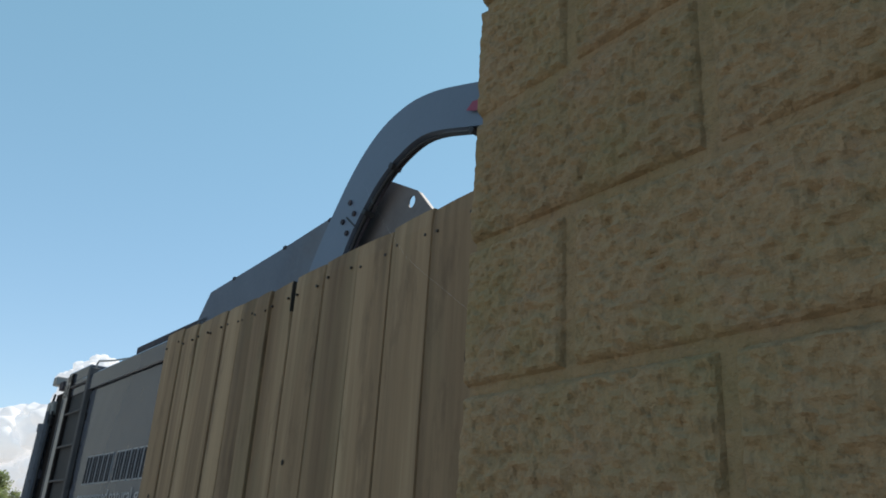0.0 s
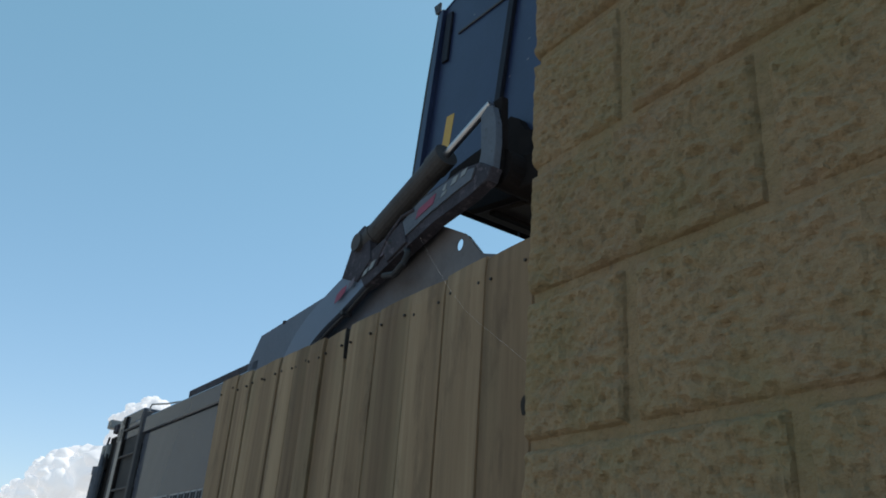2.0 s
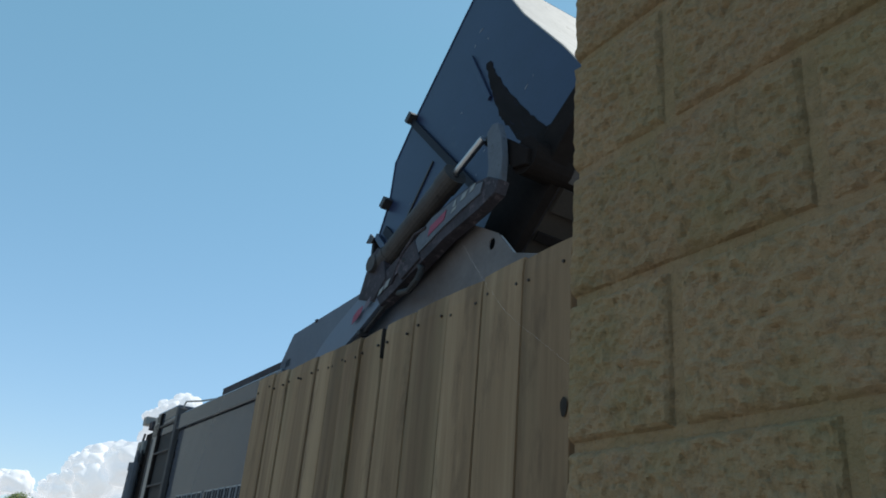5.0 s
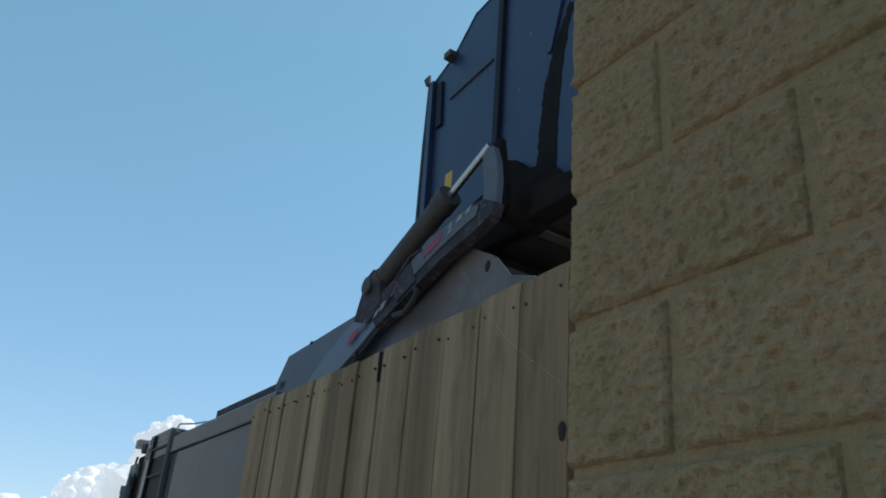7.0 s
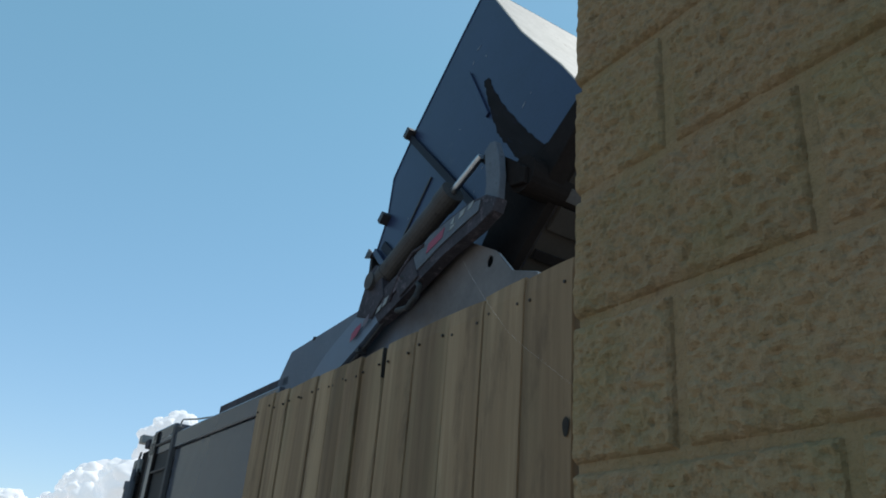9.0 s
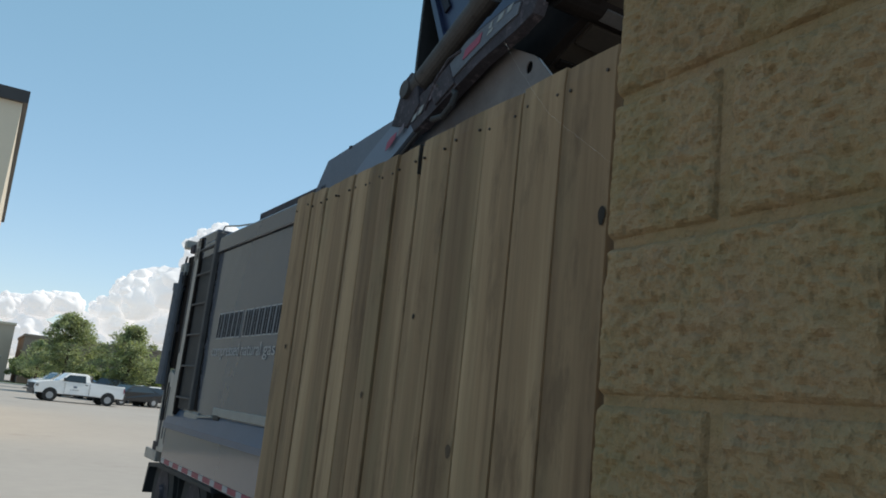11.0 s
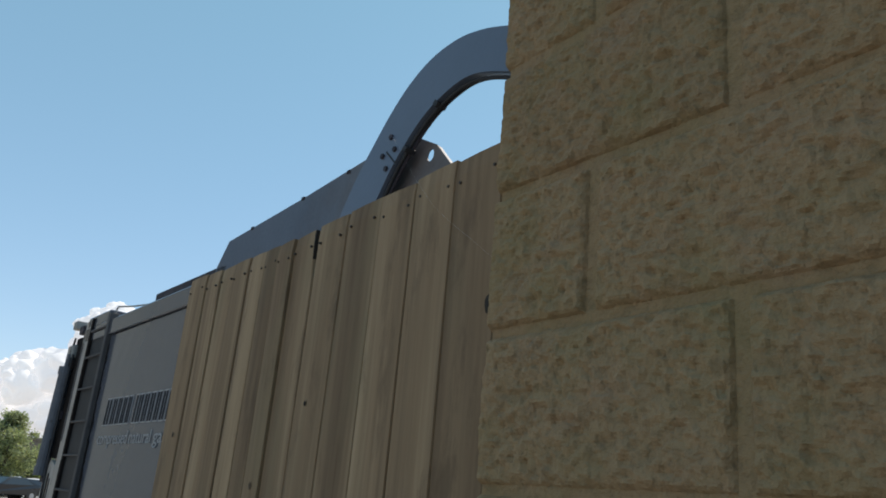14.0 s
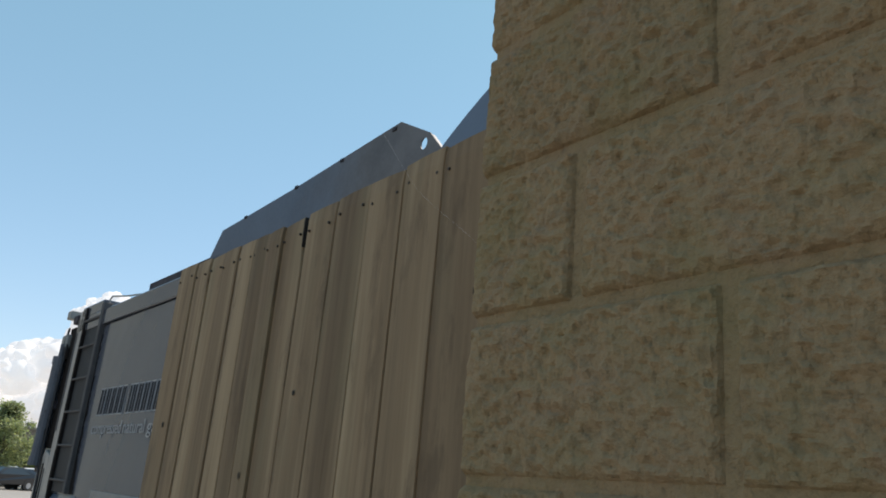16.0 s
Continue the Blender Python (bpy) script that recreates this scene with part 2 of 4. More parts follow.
# black for greasy steel, and for places where shade is put into the colour
M_GREASESHADE = surface("black_grease_and_shade", (0.018, 0.0145, 0.0135), 0.9, 0, 0.3, 9, 60, 0.001, spec=0.08)
M_CYL = surface("dusty_cylinder_paint", (0.062, 0.056, 0.054), 0.65, 0, 0.35, 5, 60, 0.0008, dirt=(0.035, 0.03, 0.03), dirt_at=0.6, spec=0.3)
M_TIP = surface("dusty_slate_paint", (0.088, 0.096, 0.115), 0.6, 0, 0.25, 7, 50, 0.0006, dirt=(0.04, 0.036, 0.04), dirt_at=0.58)
M_SMEAR = surface("dark_brown_smear", (0.013, 0.0105, 0.0105), 0.75, 0, 0.4, 4, 30, 0.001, dirt=(0.016, 0.02, 0.044), dirt_at=0.58, stretch=(1, 3, 0.8), spec=0.1)
M_SOOT = surface("brown_soot", (0.075, 0.07, 0.07), 0.8, 0, 0.3, 9, 60, 0.001)
M_BINFLOOR = surface("worn_pale_steel", (0.42, 0.395, 0.36), 0.7, 0.0, 0.2, 6, 60, 0.001, dirt=(0.2, 0.15, 0.11), dirt_at=0.6)
M_YELLOW = surface("yellow_sticker", (0.5, 0.29, 0.045), 0.5, 0, 0.12, 20, 90, 0)
M_RED = surface("red_decal", (0.24, 0.025, 0.055), 0.5, 0, 0.2, 20, 90, 0)
M_WHITE = surface("white_decal", (0.33, 0.33, 0.34), 0.5, 0, 0.12, 20, 90, 0)
M_DARKTEXT = surface("dark_lettering", (0.022, 0.023, 0.028), 0.8, 0, 0.2, 20, 90, 0, spec=0.15)
M_BLUEBAND = surface("blue_band_paint", (0.05, 0.082, 0.135), 0.4, 0, 0.15, 3, 50, 0)
M_CARWHITE = surface("white_car_paint", (0.8, 0.8, 0.8), 0.25, 0, 0.03, 2, 40, 0)
M_CARDARK = surface("dark_car_paint", (0.012, 0.013, 0.016), 0.14, 0, 0.1, 2, 40, 0)
M_CARBLUE = surface("blue_car_paint", (0.02, 0.2, 0.55), 0.25, 0, 0.05, 2, 40, 0)
M_CARSILVER = surface("silver_car_paint", (0.42, 0.43, 0.44), 0.25, 0.4, 0.05, 2, 40, 0)
M_GLASS = glass_material("dark_window_glass")
M_HUB = surface("alloy_wheel", (0.33, 0.33, 0.34), 0.4, 0.6, 0.1, 10, 60, 0)
M_STUCCO = surface("tan_stucco", (0.46, 0.375, 0.29), 0.9, 0, 0.07, 0.6, 20, 0.003)
M_STUCCO2 = surface("pale_stucco", (0.64, 0.55, 0.43), 0.9, 0, 0.06, 0.5, 20, 0.003)
M_BROWN = surface("brown_stucco", (0.26, 0.2, 0.155), 0.9, 0, 0.07, 0.6, 20, 0.003)
M_CAP = surface("dark_metal_coping", (0.05, 0.045, 0.045), 0.5, 0.3, 0.15, 3, 40, 0.001)
M_BARK = surface("bark", (0.10, 0.075, 0.055), 0.95, 0, 0.3, 5, 30, 0.01, stretch=(3, 3, 0.6))
M_LEAF = leaf_material("broad_leaves", (0.19, 0.215, 0.13), (0.44, 0.46, 0.28))
M_WOODS = leaf_material("far_leaves", (0.09, 0.115, 0.055), (0.16, 0.19, 0.09))
M_CLOUD = cloud_material()


# ---- mesh helpers ----
def link_mesh(name, bm, mat, parent=None, label="", smooth=False):
    me = bpy.data.meshes.new(name)
    bmesh.ops.recalc_face_normals(bm, faces=bm.faces)
    bm.to_mesh(me)
    bm.free()
    if mat:
        me.materials.append(mat)
    if smooth:
        me.polygons.foreach_set("use_smooth", [True] * len(me.polygons))
    ob = new(name, me)
    if parent:
        ob.parent = parent
    if label:
        ob["label"] = label
    return ob


part = link_mesh


def box(bm, x0, x1, y0, y1, z0, z1, bevel=0.0):
    m = Matrix.Translation(((x0 + x1) / 2, (y0 + y1) / 2, (z0 + z1) / 2)) @ Matrix.Diagonal((abs(x1 - x0), abs(y1 - y0), abs(z1 - z0), 1))
    vs = bmesh.ops.create_cube(bm, size=1, matrix=m)["verts"]
    if bevel:
        es = list({e for v in vs for e in v.link_edges})
        bmesh.ops.bevel(bm, geom=es, offset=bevel, segments=2, profile=0.5, affect="EDGES")


def profile(bm, pts, x0, x1, bevel=0.0):
    """A plate or box section: the outline pts (y, z) drawn out from x0 to x1."""
    a = [bm.verts.new((x0, y, z)) for y, z in pts]
    b = [bm.verts.new((x1, y, z)) for y, z in pts]
    fs = [bm.faces.new(a), bm.faces.new(b[::-1])]
    k = len(pts)
    for i in range(k):
        fs.append(bm.faces.new((a[i], b[i], b[(i + 1) % k], a[(i + 1) % k])))
    if bevel:
        es = list({e for f in fs[:2] for e in f.edges})
        bmesh.ops.bevel(bm, geom=es, offset=bevel, segments=2, profile=0.5, affect="EDGES")


def tube(bm, a, b, r, r2=None, seg=14):
    a, b = Vector(a), Vector(b)
    d = b - a
    m = Matrix.Translation((a + b) / 2) @ d.to_track_quat("Z", "Y").to_matrix().to_4x4()
    bmesh.ops.create_cone(bm, cap_ends=True, segments=seg, radius1=r, radius2=r if r2 is None else r2, depth=d.length, matrix=m)


def pipe(bm, pts, r, seg=8):
    """One bent tube swept along pts."""
    pts = [Vector(p) for p in pts]
    rings = []
    for i, p in enumerate(pts):
        d = (pts[min(i + 1, len(pts) - 1)] - pts[max(i - 1, 0)]).normalized()
        u = d.cross(Vector((1, 0.02, 0.03))).normalized()
        v = d.cross(u)
        rings.append([bm.verts.new(p + r * (math.cos(a) * u + math.sin(a) * v)) for a in [k * math.tau / seg for k in range(seg)]])
    for a, b in zip(rings, rings[1:]):
        for k in range(seg):
            bm.faces.new((a[k], a[(k + 1) % seg], b[(k + 1) % seg], b[k]))
    bm.faces.new(rings[0]), bm.faces.new(rings[-1])


def thing(name, label, category, m=None, group="", kind=""):
    ob = new(name)
    if m is not None:
        ob.matrix_world = m
    return tagged(ob, label, category, group, kind)


# ---- ground ----
bm = bmesh.new()
bmesh.ops.create_grid(bm, x_segments=2, y_segments=2, size=2500, matrix=Matrix.Translation((0, 1500, 0)))
tagged(link_mesh("ground", bm, M_GROUND), "sunlit pale concrete parking lot with faint stains", "ground", kind="structure")

# ---- the split-face block wall ----
WALL_END, Z_BASE, COURSE, HALF = 0.183, -0.04, 0.2, 0.2
bm = bmesh.new()
box(bm, -0.0008, 0.188, -3.81, WALL_END - 0.003, -0.04, 3.56)
wall = tagged(link_mesh("wall_1", bm, M_BLOCK), "tan split-face concrete block wall of a bin enclosure", "wall", kind="structure")


# unseen wall added behind the viewer, to dim and direct the sky light
bm = bmesh.new()
box(bm, -5.2, -0.03, -4.0, -3.8, -0.04, 3.56)
tagged(link_mesh("wall_2", bm, M_BLOCK), "unseen tan block wall added behind the viewer", "wall", kind="structure")


def relief(y, z):
    p = Vector((0.3, y, z))
    q = Vector((1.7, y * 17 + z * 9, z * 34 - y * 8))
    v = 0.38 * noise.noise(p * 7.0) + 0.14 * noise.noise(Vector((4, y * 26, z * 34))) + 0.2 * math.tanh(2.0 * noise.noise(q * 2.0)) + 0.28 * noise.noise(Vector((8, y * 72, z * 84))) + 0.36 * noise.noise(p * 125)
    v -= 0.8 * max(0.0, noise.noise(Vector((5, y * 58, z * 72))) - 0.26)
    return v


def split_block(y0, y1, z0, z1, ny, nz, end=False):
    """One block with a broken face: proud, uneven, and falling back to the joint at its borders."""
    gy, gz = 0.0075, 0.0055
    a, b, c, d = y0 + gy, y1 - (0 if end else gy), z0 + gz, z1 - gz
    verts, faces = [], []
    for j in range(nz + 1):
        for i in range(ny + 1):
            y, z = a + (b - a) * i / ny, c + (d - c) * j / nz
            k = 0.011 + 0.006 * noise.noise(Vector((2, y * 25, z * 25)))
            w = min((y - a) / k, (z - c) / k, (d - z) / k, 9 if end else (b - y) / k)
            w = max(0.0, min(1.0, w))
            w = w * (2 - w)
            h = relief(y, z)
            if end:
                h *= min(1.0, 0.45 + max(0.0, b - y) / 0.05)
            yy = y
            if end and i == ny:
                yy = y + 0.004 * noise.noise(Vector((7, z * 22, 1)))
            verts.append((-(0.0095 + 0.0105 * max(h, -0.7)) * w + 0.0008 * (1 - w), yy, z))
            if i < ny and j < nz:
                k = j * (ny + 1) + i
                faces.append((k, k + 1, k + ny + 2, k + ny + 1))
    rim = [i for i in range(ny + 1)] + [j * (ny + 1) + ny for j in range(1, nz + 1)] + [nz * (ny + 1) + i for i in range(ny - 1, -1, -1)] + [j * (ny + 1) for j in range(nz - 1, 0, -1)]
    base = len(verts)
    for k in rim:
        verts.append((0.03, verts[k][1], verts[k][2]))
    for q in range(len(rim)):
        r = (q + 1) % len(rim)
        faces.append((rim[q], base + q, base + r, rim[r]))
    me = bpy.data.meshes.new("block")
    me.from_pydata(verts, [], faces)
    me.materials.append(M_BLOCK)
    me.polygons.foreach_set("use_smooth", [False] * len(me.polygons))
    return me


def lay_wall():
    plain = {}
    for k in range(18):
        z0 = Z_BASE + COURSE * k
        joints = [0.0, -0.4, -0.8, -1.2, -1.6, -2.0, -2.4, -2.8, -3.2, -3.6, -3.8] if k % 2 == 0 else [-0.2, -0.6, -1.0, -1.4, -1.8, -2.2, -2.6, -3.0, -3.4, -3.8]
        top = WALL_END
        for j in joints:
            near = j > -1.7 and 1.3 < z0 < 3.4
            if near:
                ob = new("block", split_block(j, top, z0, z0 + COURSE, max(12, int((top - j) / 0.004)), 50, top == WALL_END))
            else:
                key = round(top - j, 3)
                if key not in plain:
                    plain[key] = split_block(-key, 0, 0, COURSE, 4, 2)
                ob = new("block", plain[key])
                ob.location = (0, top, z0)
            ob.parent = wall
            top = j


# ---- wooden fence ----
FENCE_X = 0.265


def picket_mesh(width, height, seed, thick=0.017, chip=0.0):
    """A sawn board, slightly cupped and bowed, with eased edges."""
    rnd = random.Random(seed)
    bm = bmesh.new()
    prof = [(-0.5, 0.0), (-0.49, -0.0035), (-0.25, -0.005), (0, -0.0058), (0.25, -0.005), (0.49, -0.0035), (0.5, 0.0), (0.5, thick), (-0.5, thick)]
    levels = [0, 0.3, 0.6, 0.85, 0.93, 0.97, 0.985, 1.0]
    tilt = rnd.uniform(-0.0018, 0.0018)
    rings = []
    for q in levels:
        bow = 0.003 * math.sin(q * 3.1 + seed)
        ring = []
        for u, x in prof:
            z = q * height + (tilt * u * 2 if q > 0.9 else 0)
            ring.append(bm.verts.new((x + bow + (0.003 if q == 1.0 and x < 0 else 0), u * width + (chip * max(0.0, q - 0.93) / 0.07 * (1 if u < -0.4 else 0.4 if u < 0 else 0)), z)))
        rings.append(ring)
    for a, b in zip(rings, rings[1:]):
        for i in range(len(prof)):
            j = (i + 1) % len(prof)
            bm.faces.new((a[i], a[j], b[j], b[i]))
    bm.faces.new(rings[-1])
    bm.faces.new(rings[0][::-1])
    return bm


def knot(bm, y, z, ry, rz, x=-0.0066):
    c = bm.verts.new((x - 0.0006, y, z))
    ring = [bm.verts.new((x, y + ry * math.cos(a) * (1 + 0.12 * math.sin(3 * a)), z + rz * math.sin(a))) for a in [i * math.tau / 14 for i in range(14)]]
    for i in range(14):
        bm.faces.new((c, ring[i], ring[(i + 1) % 14]))


def fence_leaf(name_label, edges, tops, seed, knots, lean, back=0.0, chip=0.0):
    leaf = thing("board_gate", name_label, "fence", pose(FENCE_X + back, 0, 0), group="gate leaves")
    for i, (a, b) in enumerate(zip(edges, edges[1:])):
        w, top = abs(a - b) - random.Random(seed * 3 + i).choice((0.003, 0.005, 0.007, 0.009)), tops[i]
        ob = link_mesh("picket", picket_mesh(w, top, seed + i, chip=chip if i == 0 else 0.0), M_WOOD, leaf)
        y = (a + b) / 2
        ob.matrix_basis = pose(random.Random(seed * 7 + i).uniform(-0.004, 0.004), y, 0.0, lean[i % len(lean)], 0, random.Random(seed + i).uniform(-0.9, 0.9))
        for dz in (0.045,):
            for u in (-0.36, 0.36):
                bm = bmesh.new()
                tube(bm, (-0.009, u * w, top - dz - 0.012 * abs(math.sin(i * 5 + u))), (-0.003, u * w, top - dz - 0.012 * abs(math.sin(i * 5 + u))), 0.0036, seg=8)
                part("nail", bm, M_NAIL, ob)
        if chip and i == 0:
            # dark wedge on the edge paints the shade of the gap between the leaves
            bm = bmesh.new()
            h = -w / 2
            profile(bm, [(h - 0.003, top - 0.004), (h + 0.002, top - 0.006), (h + 0.0045, top - 0.02), (h + 0.003, top - 0.032), (h + 0.0035, top - 0.045), (h + 0.002, top - 0.06), (h + 0.0, top - 0.09), (h - 0.002, top - 0.09)], -0.0065, 0.004)
            part("split", bm, M_KNOTGAP, ob)
        mine = [k for k in knots if min(a, b) <= k[0] < max(a, b)]
        for ky, kz, ry, rz in mine:
            bm = bmesh.new()
            knot(bm, ky - y, kz, ry, rz)
            part("knot", bm, M_KNOTBROWN if ry < 0.013 and kz < 1.88 else M_KNOTGAP, ob)
    lo, hi = min(edges), max(edges)
    for z in (0.35, 1.25, 2.2):
        bm = bmesh.new()
        box(bm, 0.019, 0.034, lo + 0.02, hi - 0.02, z, z + 0.089, 0.003)
        part("rail", bm, M_POST, leaf)
    return leaf


# ---- truck ----
TURN = 1.5
SIDE = 1.64
TRUCK_AT = pose(0, 0, 0, 0, 0, TURN) @ pose(SIDE, 0, 0)
PIVOT = (2.475, 0.90)
FORK = (0.141, 3.247)
ARM_X = (-0.12, -0.055)
WIDTH = 2.44


def turned(p, deg):
    c, s = math.cos(radians(deg)), math.sin(radians(deg))
    return (c * p[0] - s * p[1], s * p[0] + c * p[1])


def letters_as_bars(root):
    """The company's lettering as plain bars, dark on a pale outline."""
    y = 7.82
    for w in (0.19, 0.14, 0.125, 0.125, 0.12, 0.0, 0.06, 0.14, 0.135, 0.135, 0.125, 0.125, 0.13, 0.06, 0.12, 0.12):
        if w:
            a, b = y, y - w * 0.8
            bm = bmesh.new()
            profile(bm, [(a + 0.014, 2.236), (b - 0.012, 2.236), (b - 0.034, 2.5), (a - 0.008, 2.5)], -0.0225, -0.012)
            backing = part("lettering_outline", bm, M_WHITE, root)
            # two slanted strokes a letter
            for c, d in ((a, a - w * 0.33), (b + w * 0.33, b)) if w > 0.1 else ((a, b),):
                bm = bmesh.new()
                profile(bm, [(c, 2.248), (d, 2.248), (d - 0.022, 2.488), (c - 0.022, 2.488)], -0.0255, -0.023)
                part("lettering_bar", bm, M_DARKTEXT, backing)
        y -= (w or 0.05) + 0.022


def lettering(text, size, mat, name, parent, m, stretch=1.0):
    cu = bpy.data.curves.new(name, "FONT")
    cu.body, cu.size, cu.extrude = text, size, 0.001
    tmp = new(name, cu)
    bpy.context.view_layer.update()
    me = bpy.data.meshes.new_from_object(tmp.evaluated_get(bpy.context.evaluated_depsgraph_get()))
    bpy.data.objects.remove(tmp)
    me.materials.clear()
    me.materials.append(mat)
    k = stretch / max(v.co.x for v in me.vertices)
    for v in me.vertices:
        v.co.x *= k
    ob = new(name, me)
    ob.parent, ob.matrix_basis = parent, m
    return ob


def wheel(root, y, x0, r=0.52, w=0.3):
    bm = bmesh.new()
    tube(bm, (x0, y, r), (x0 + w, y, r), r, seg=32)
    bmesh.ops.bevel(bm, geom=[e for e in bm.edges if len(e.link_faces) == 2 and any(len(f.verts) > 4 for f in e.link_faces)], offset=0.045, segments=2, affect="EDGES")
    tyre = part("wheel", bm, M_TYRE, root, "dusty black truck tyre")
    bm = bmesh.new()
    tube(bm, (x0 - 0.006, y, r), (x0 + 0.05, y, r), 0.29, 0.27, seg=24)
    part("rim", bm, M_STEEL, tyre)
    bm = bmesh.new()
    tube(bm, (x0 - 0.05, y, r), (x0, y, r), 0.09, 0.12, seg=16)
    part("hub", bm, M_STEEL, tyre)


def build_truck():
    root = thing("garbage_truck", "grey front-loading garbage truck tipping a blue bin over its cab", "truck", TRUCK_AT)
    # main container body, gently bulged side
    bm = bmesh.new()
    ring = [(0.03, 1.36), (0.0, 1.6), (-0.012, 2.3), (0.0, 2.95), (0.03, 3.2)]
    outline = ring + [(WIDTH - 0.03, 3.2), (WIDTH, 2.95), (WIDTH + 0.012, 2.3), (WIDTH, 1.6), (WIDTH - 0.03, 1.36)]
    a = [bm.verts.new((x, 5.6, z)) for x, z in outline]
    b = [bm.verts.new((x, 9.2, z)) for x, z in outline]
    for i in range(len(outline)):
        j = (i + 1) % len(outline)
        bm.faces.new((a[i], a[j], b[j], b[i]))
    bm.faces.new(a[::-1]), bm.faces.new(b)
    body = part("body", bm, M_BODY, root, "smooth grey painted container side")
    bm = bmesh.new()   # the side sheet, slightly buckled by the load
    rows = []
    for j in range(41):
        z = 1.46 + (3.19 - 1.46) * j / 40
        rows.append([bm.verts.new((-0.0165 - 0.0032 * noise.noise(Vector((y * 1.5 + z * 0.6, z * 0.9, 2))) - 0.0012 * noise.noise(Vector((y * 5 + z * 3, z * 1.6, 9))), y, z)) for y in [5.62 + (9.15 - 5.62) * i / 90 for i in range(91)]])
    for lower, upper in zip(rows, rows[1:]):
        for i in range(90):
            bm.faces.new((lower[i], lower[i + 1], upper[i + 1], upper[i]))
    part("side_sheet", bm, M_BODY, body, smooth=True)
    for x0, x1 in ((-0.05, 0.08), (WIDTH - 0.08, WIDTH + 0.05)):
        bm = bmesh.new()
        box(bm, x0, x1, 5.45, 9.25, 3.2, 3.37, 0.012)
        part("top_rail", bm, M_BODY, root)
    bm = bmesh.new()
    box(bm, 0.08, WIDTH - 0.08, 5.5, 9.2, 3.3, 3.4, 0.01)
    part("roof", bm, M_STEEL, root)
    bm = bmesh.new()
    box(bm, 0.0, 0.14, 5.4, 7.05, 3.38, 3.47, 0.012)
    part("roof_door_track", bm, M_STEEL, root)
    # lower sill with the blue band, skirt and reflective tape
    bm = bmesh.new()
    ledge = [(-0.09, 1.24), (WIDTH + 0.09, 1.24), (WIDTH + 0.09, 1.30), (WIDTH, 1.47), (-0.0, 1.47), (-0.09, 1.30)]
    ends = [[bm.verts.new((x, y, z)) for x, z in ledge] for y in (5.2, 9.2)]
    bm.faces.new(ends[0]), bm.faces.new(ends[1][::-1])
    for i in range(6):
        bm.faces.new((ends[0][i], ends[1][i], ends[1][(i + 1) % 6], ends[0][(i + 1) % 6]))
    part("sill", bm, M_BLUEBAND, root, "blue painted sill ledge")
    bm = bmesh.new()
    profile(bm, [(5.2, 0.84), (9.15, 0.84), (9.15, 1.239), (5.2, 1.239)], -0.06, WIDTH + 0.06, 0.006)
    part("skirt", bm, M_BODY, root)
    for i in range(22):
        bm = bmesh.new()
        y = 9.1 - (i // 2) * 0.4 - (0.15 if i % 2 else 0)
        box(bm, -0.066, -0.062, y - (0.246 if i % 2 else 0.146), y, 0.855, 0.905)
        part("reflective_tape", bm, M_RED if i % 2 else M_WHITE, root)
    bm = bmesh.new()
    box(bm, -0.03, 0.06, 7.28, 7.46, 1.43, 1.49, 0.01)
    part("latch", bm, M_BLACK, root)
    bm = bmesh.new()
    box(bm, -0.04, 0.05, 8.0, 8.55, 1.385, 1.47, 0.02)
    tube(bm, (-0.03, 7.46, 1.46), (-0.03, 8.0, 1.43), 0.015)
    part("latch_linkage", bm, M_LIGHTSTEEL, root)
    # hopper side plates at the front
    top = [(2.3, 1.3), (5.62, 1.3), (5.62, 3.45), (5.43, 3.66), (4.2, 3.72), (2.96, 3.805), (2.66, 3.64), (2.51, 3.475), (2.3, 3.40)]
    for x0, x1 in ((0.0, 0.008), (WIDTH - 0.008, WIDTH)):
        bm = bmesh.new()
        eye = [(2.71 + 0.03 * math.cos(a), 3.59 + 0.036 * math.sin(a)) for a in [math.pi / 2 + k * math.tau / 16 for k in range(17)]]
        profile(bm, top[1:6] + [(2.71, 3.6675)] + eye[:7:-1] + [(2.71, 1.3)], x0, x1)
        profile(bm, [(2.71, 3.6675)] + top[6:] + [top[0], (2.71, 1.3)] + eye[8::-1], x0, x1)
        side = part("hopper_side", bm, M_PANEL, root, "blue-grey to brown-grey steel hopper side plate with a lifting eye")
        if x0 < 1:
            # flange along the front edge, its sunlit brightness painted with white
            bm = bmesh.new()
            profile(bm, [(2.655, 3.632), (2.515, 3.478), (2.3, 3.405), (2.3, 3.39), (2.52, 3.464), (2.665, 3.622)], 0.0085, 0.03)
            part("front_flange", bm, M_WHITE, side)
            for y in (5.0, 4.2, 3.6, 3.02):
                bm = bmesh.new()
                box(bm, -0.008, 0.03, y - 0.02, y + 0.02, 3.66 + (5.43 - y) * 0.05 - 0.016, 3.66 + (5.43 - y) * 0.05 + 0.007, 0.003)
                part("bracket", bm, M_STEEL, side)
    bm = bmesh.new()
    box(bm, 0.009, WIDTH - 0.009, 2.3, 2.36, 1.3, 3.3)
    box(bm, 0.009, WIDTH - 0.009, 2.36, 5.6, 1.3, 1.36)
    part("hopper_floor", bm, M_STEEL, root)
    # tailgate and ladder
    bm = bmesh.new()
    profile(bm, [(9.2, 0.95), (9.62, 0.95), (9.72, 1.4), (9.66, 3.35), (9.4, 3.52), (9.2, 3.5)], 0.04, WIDTH - 0.04, 0.01)
    part("tailgate", bm, M_TAIL, root, "pale grey tailgate with dark stains")
    for x0 in (-0.05, WIDTH - 0.05):
        bm = bmesh.new()
        box(bm, x0, x0 + 0.1, 8.95, 9.22, 0.95, 3.46, 0.012)
        part("tailgate_post", bm, M_TAIL, root)
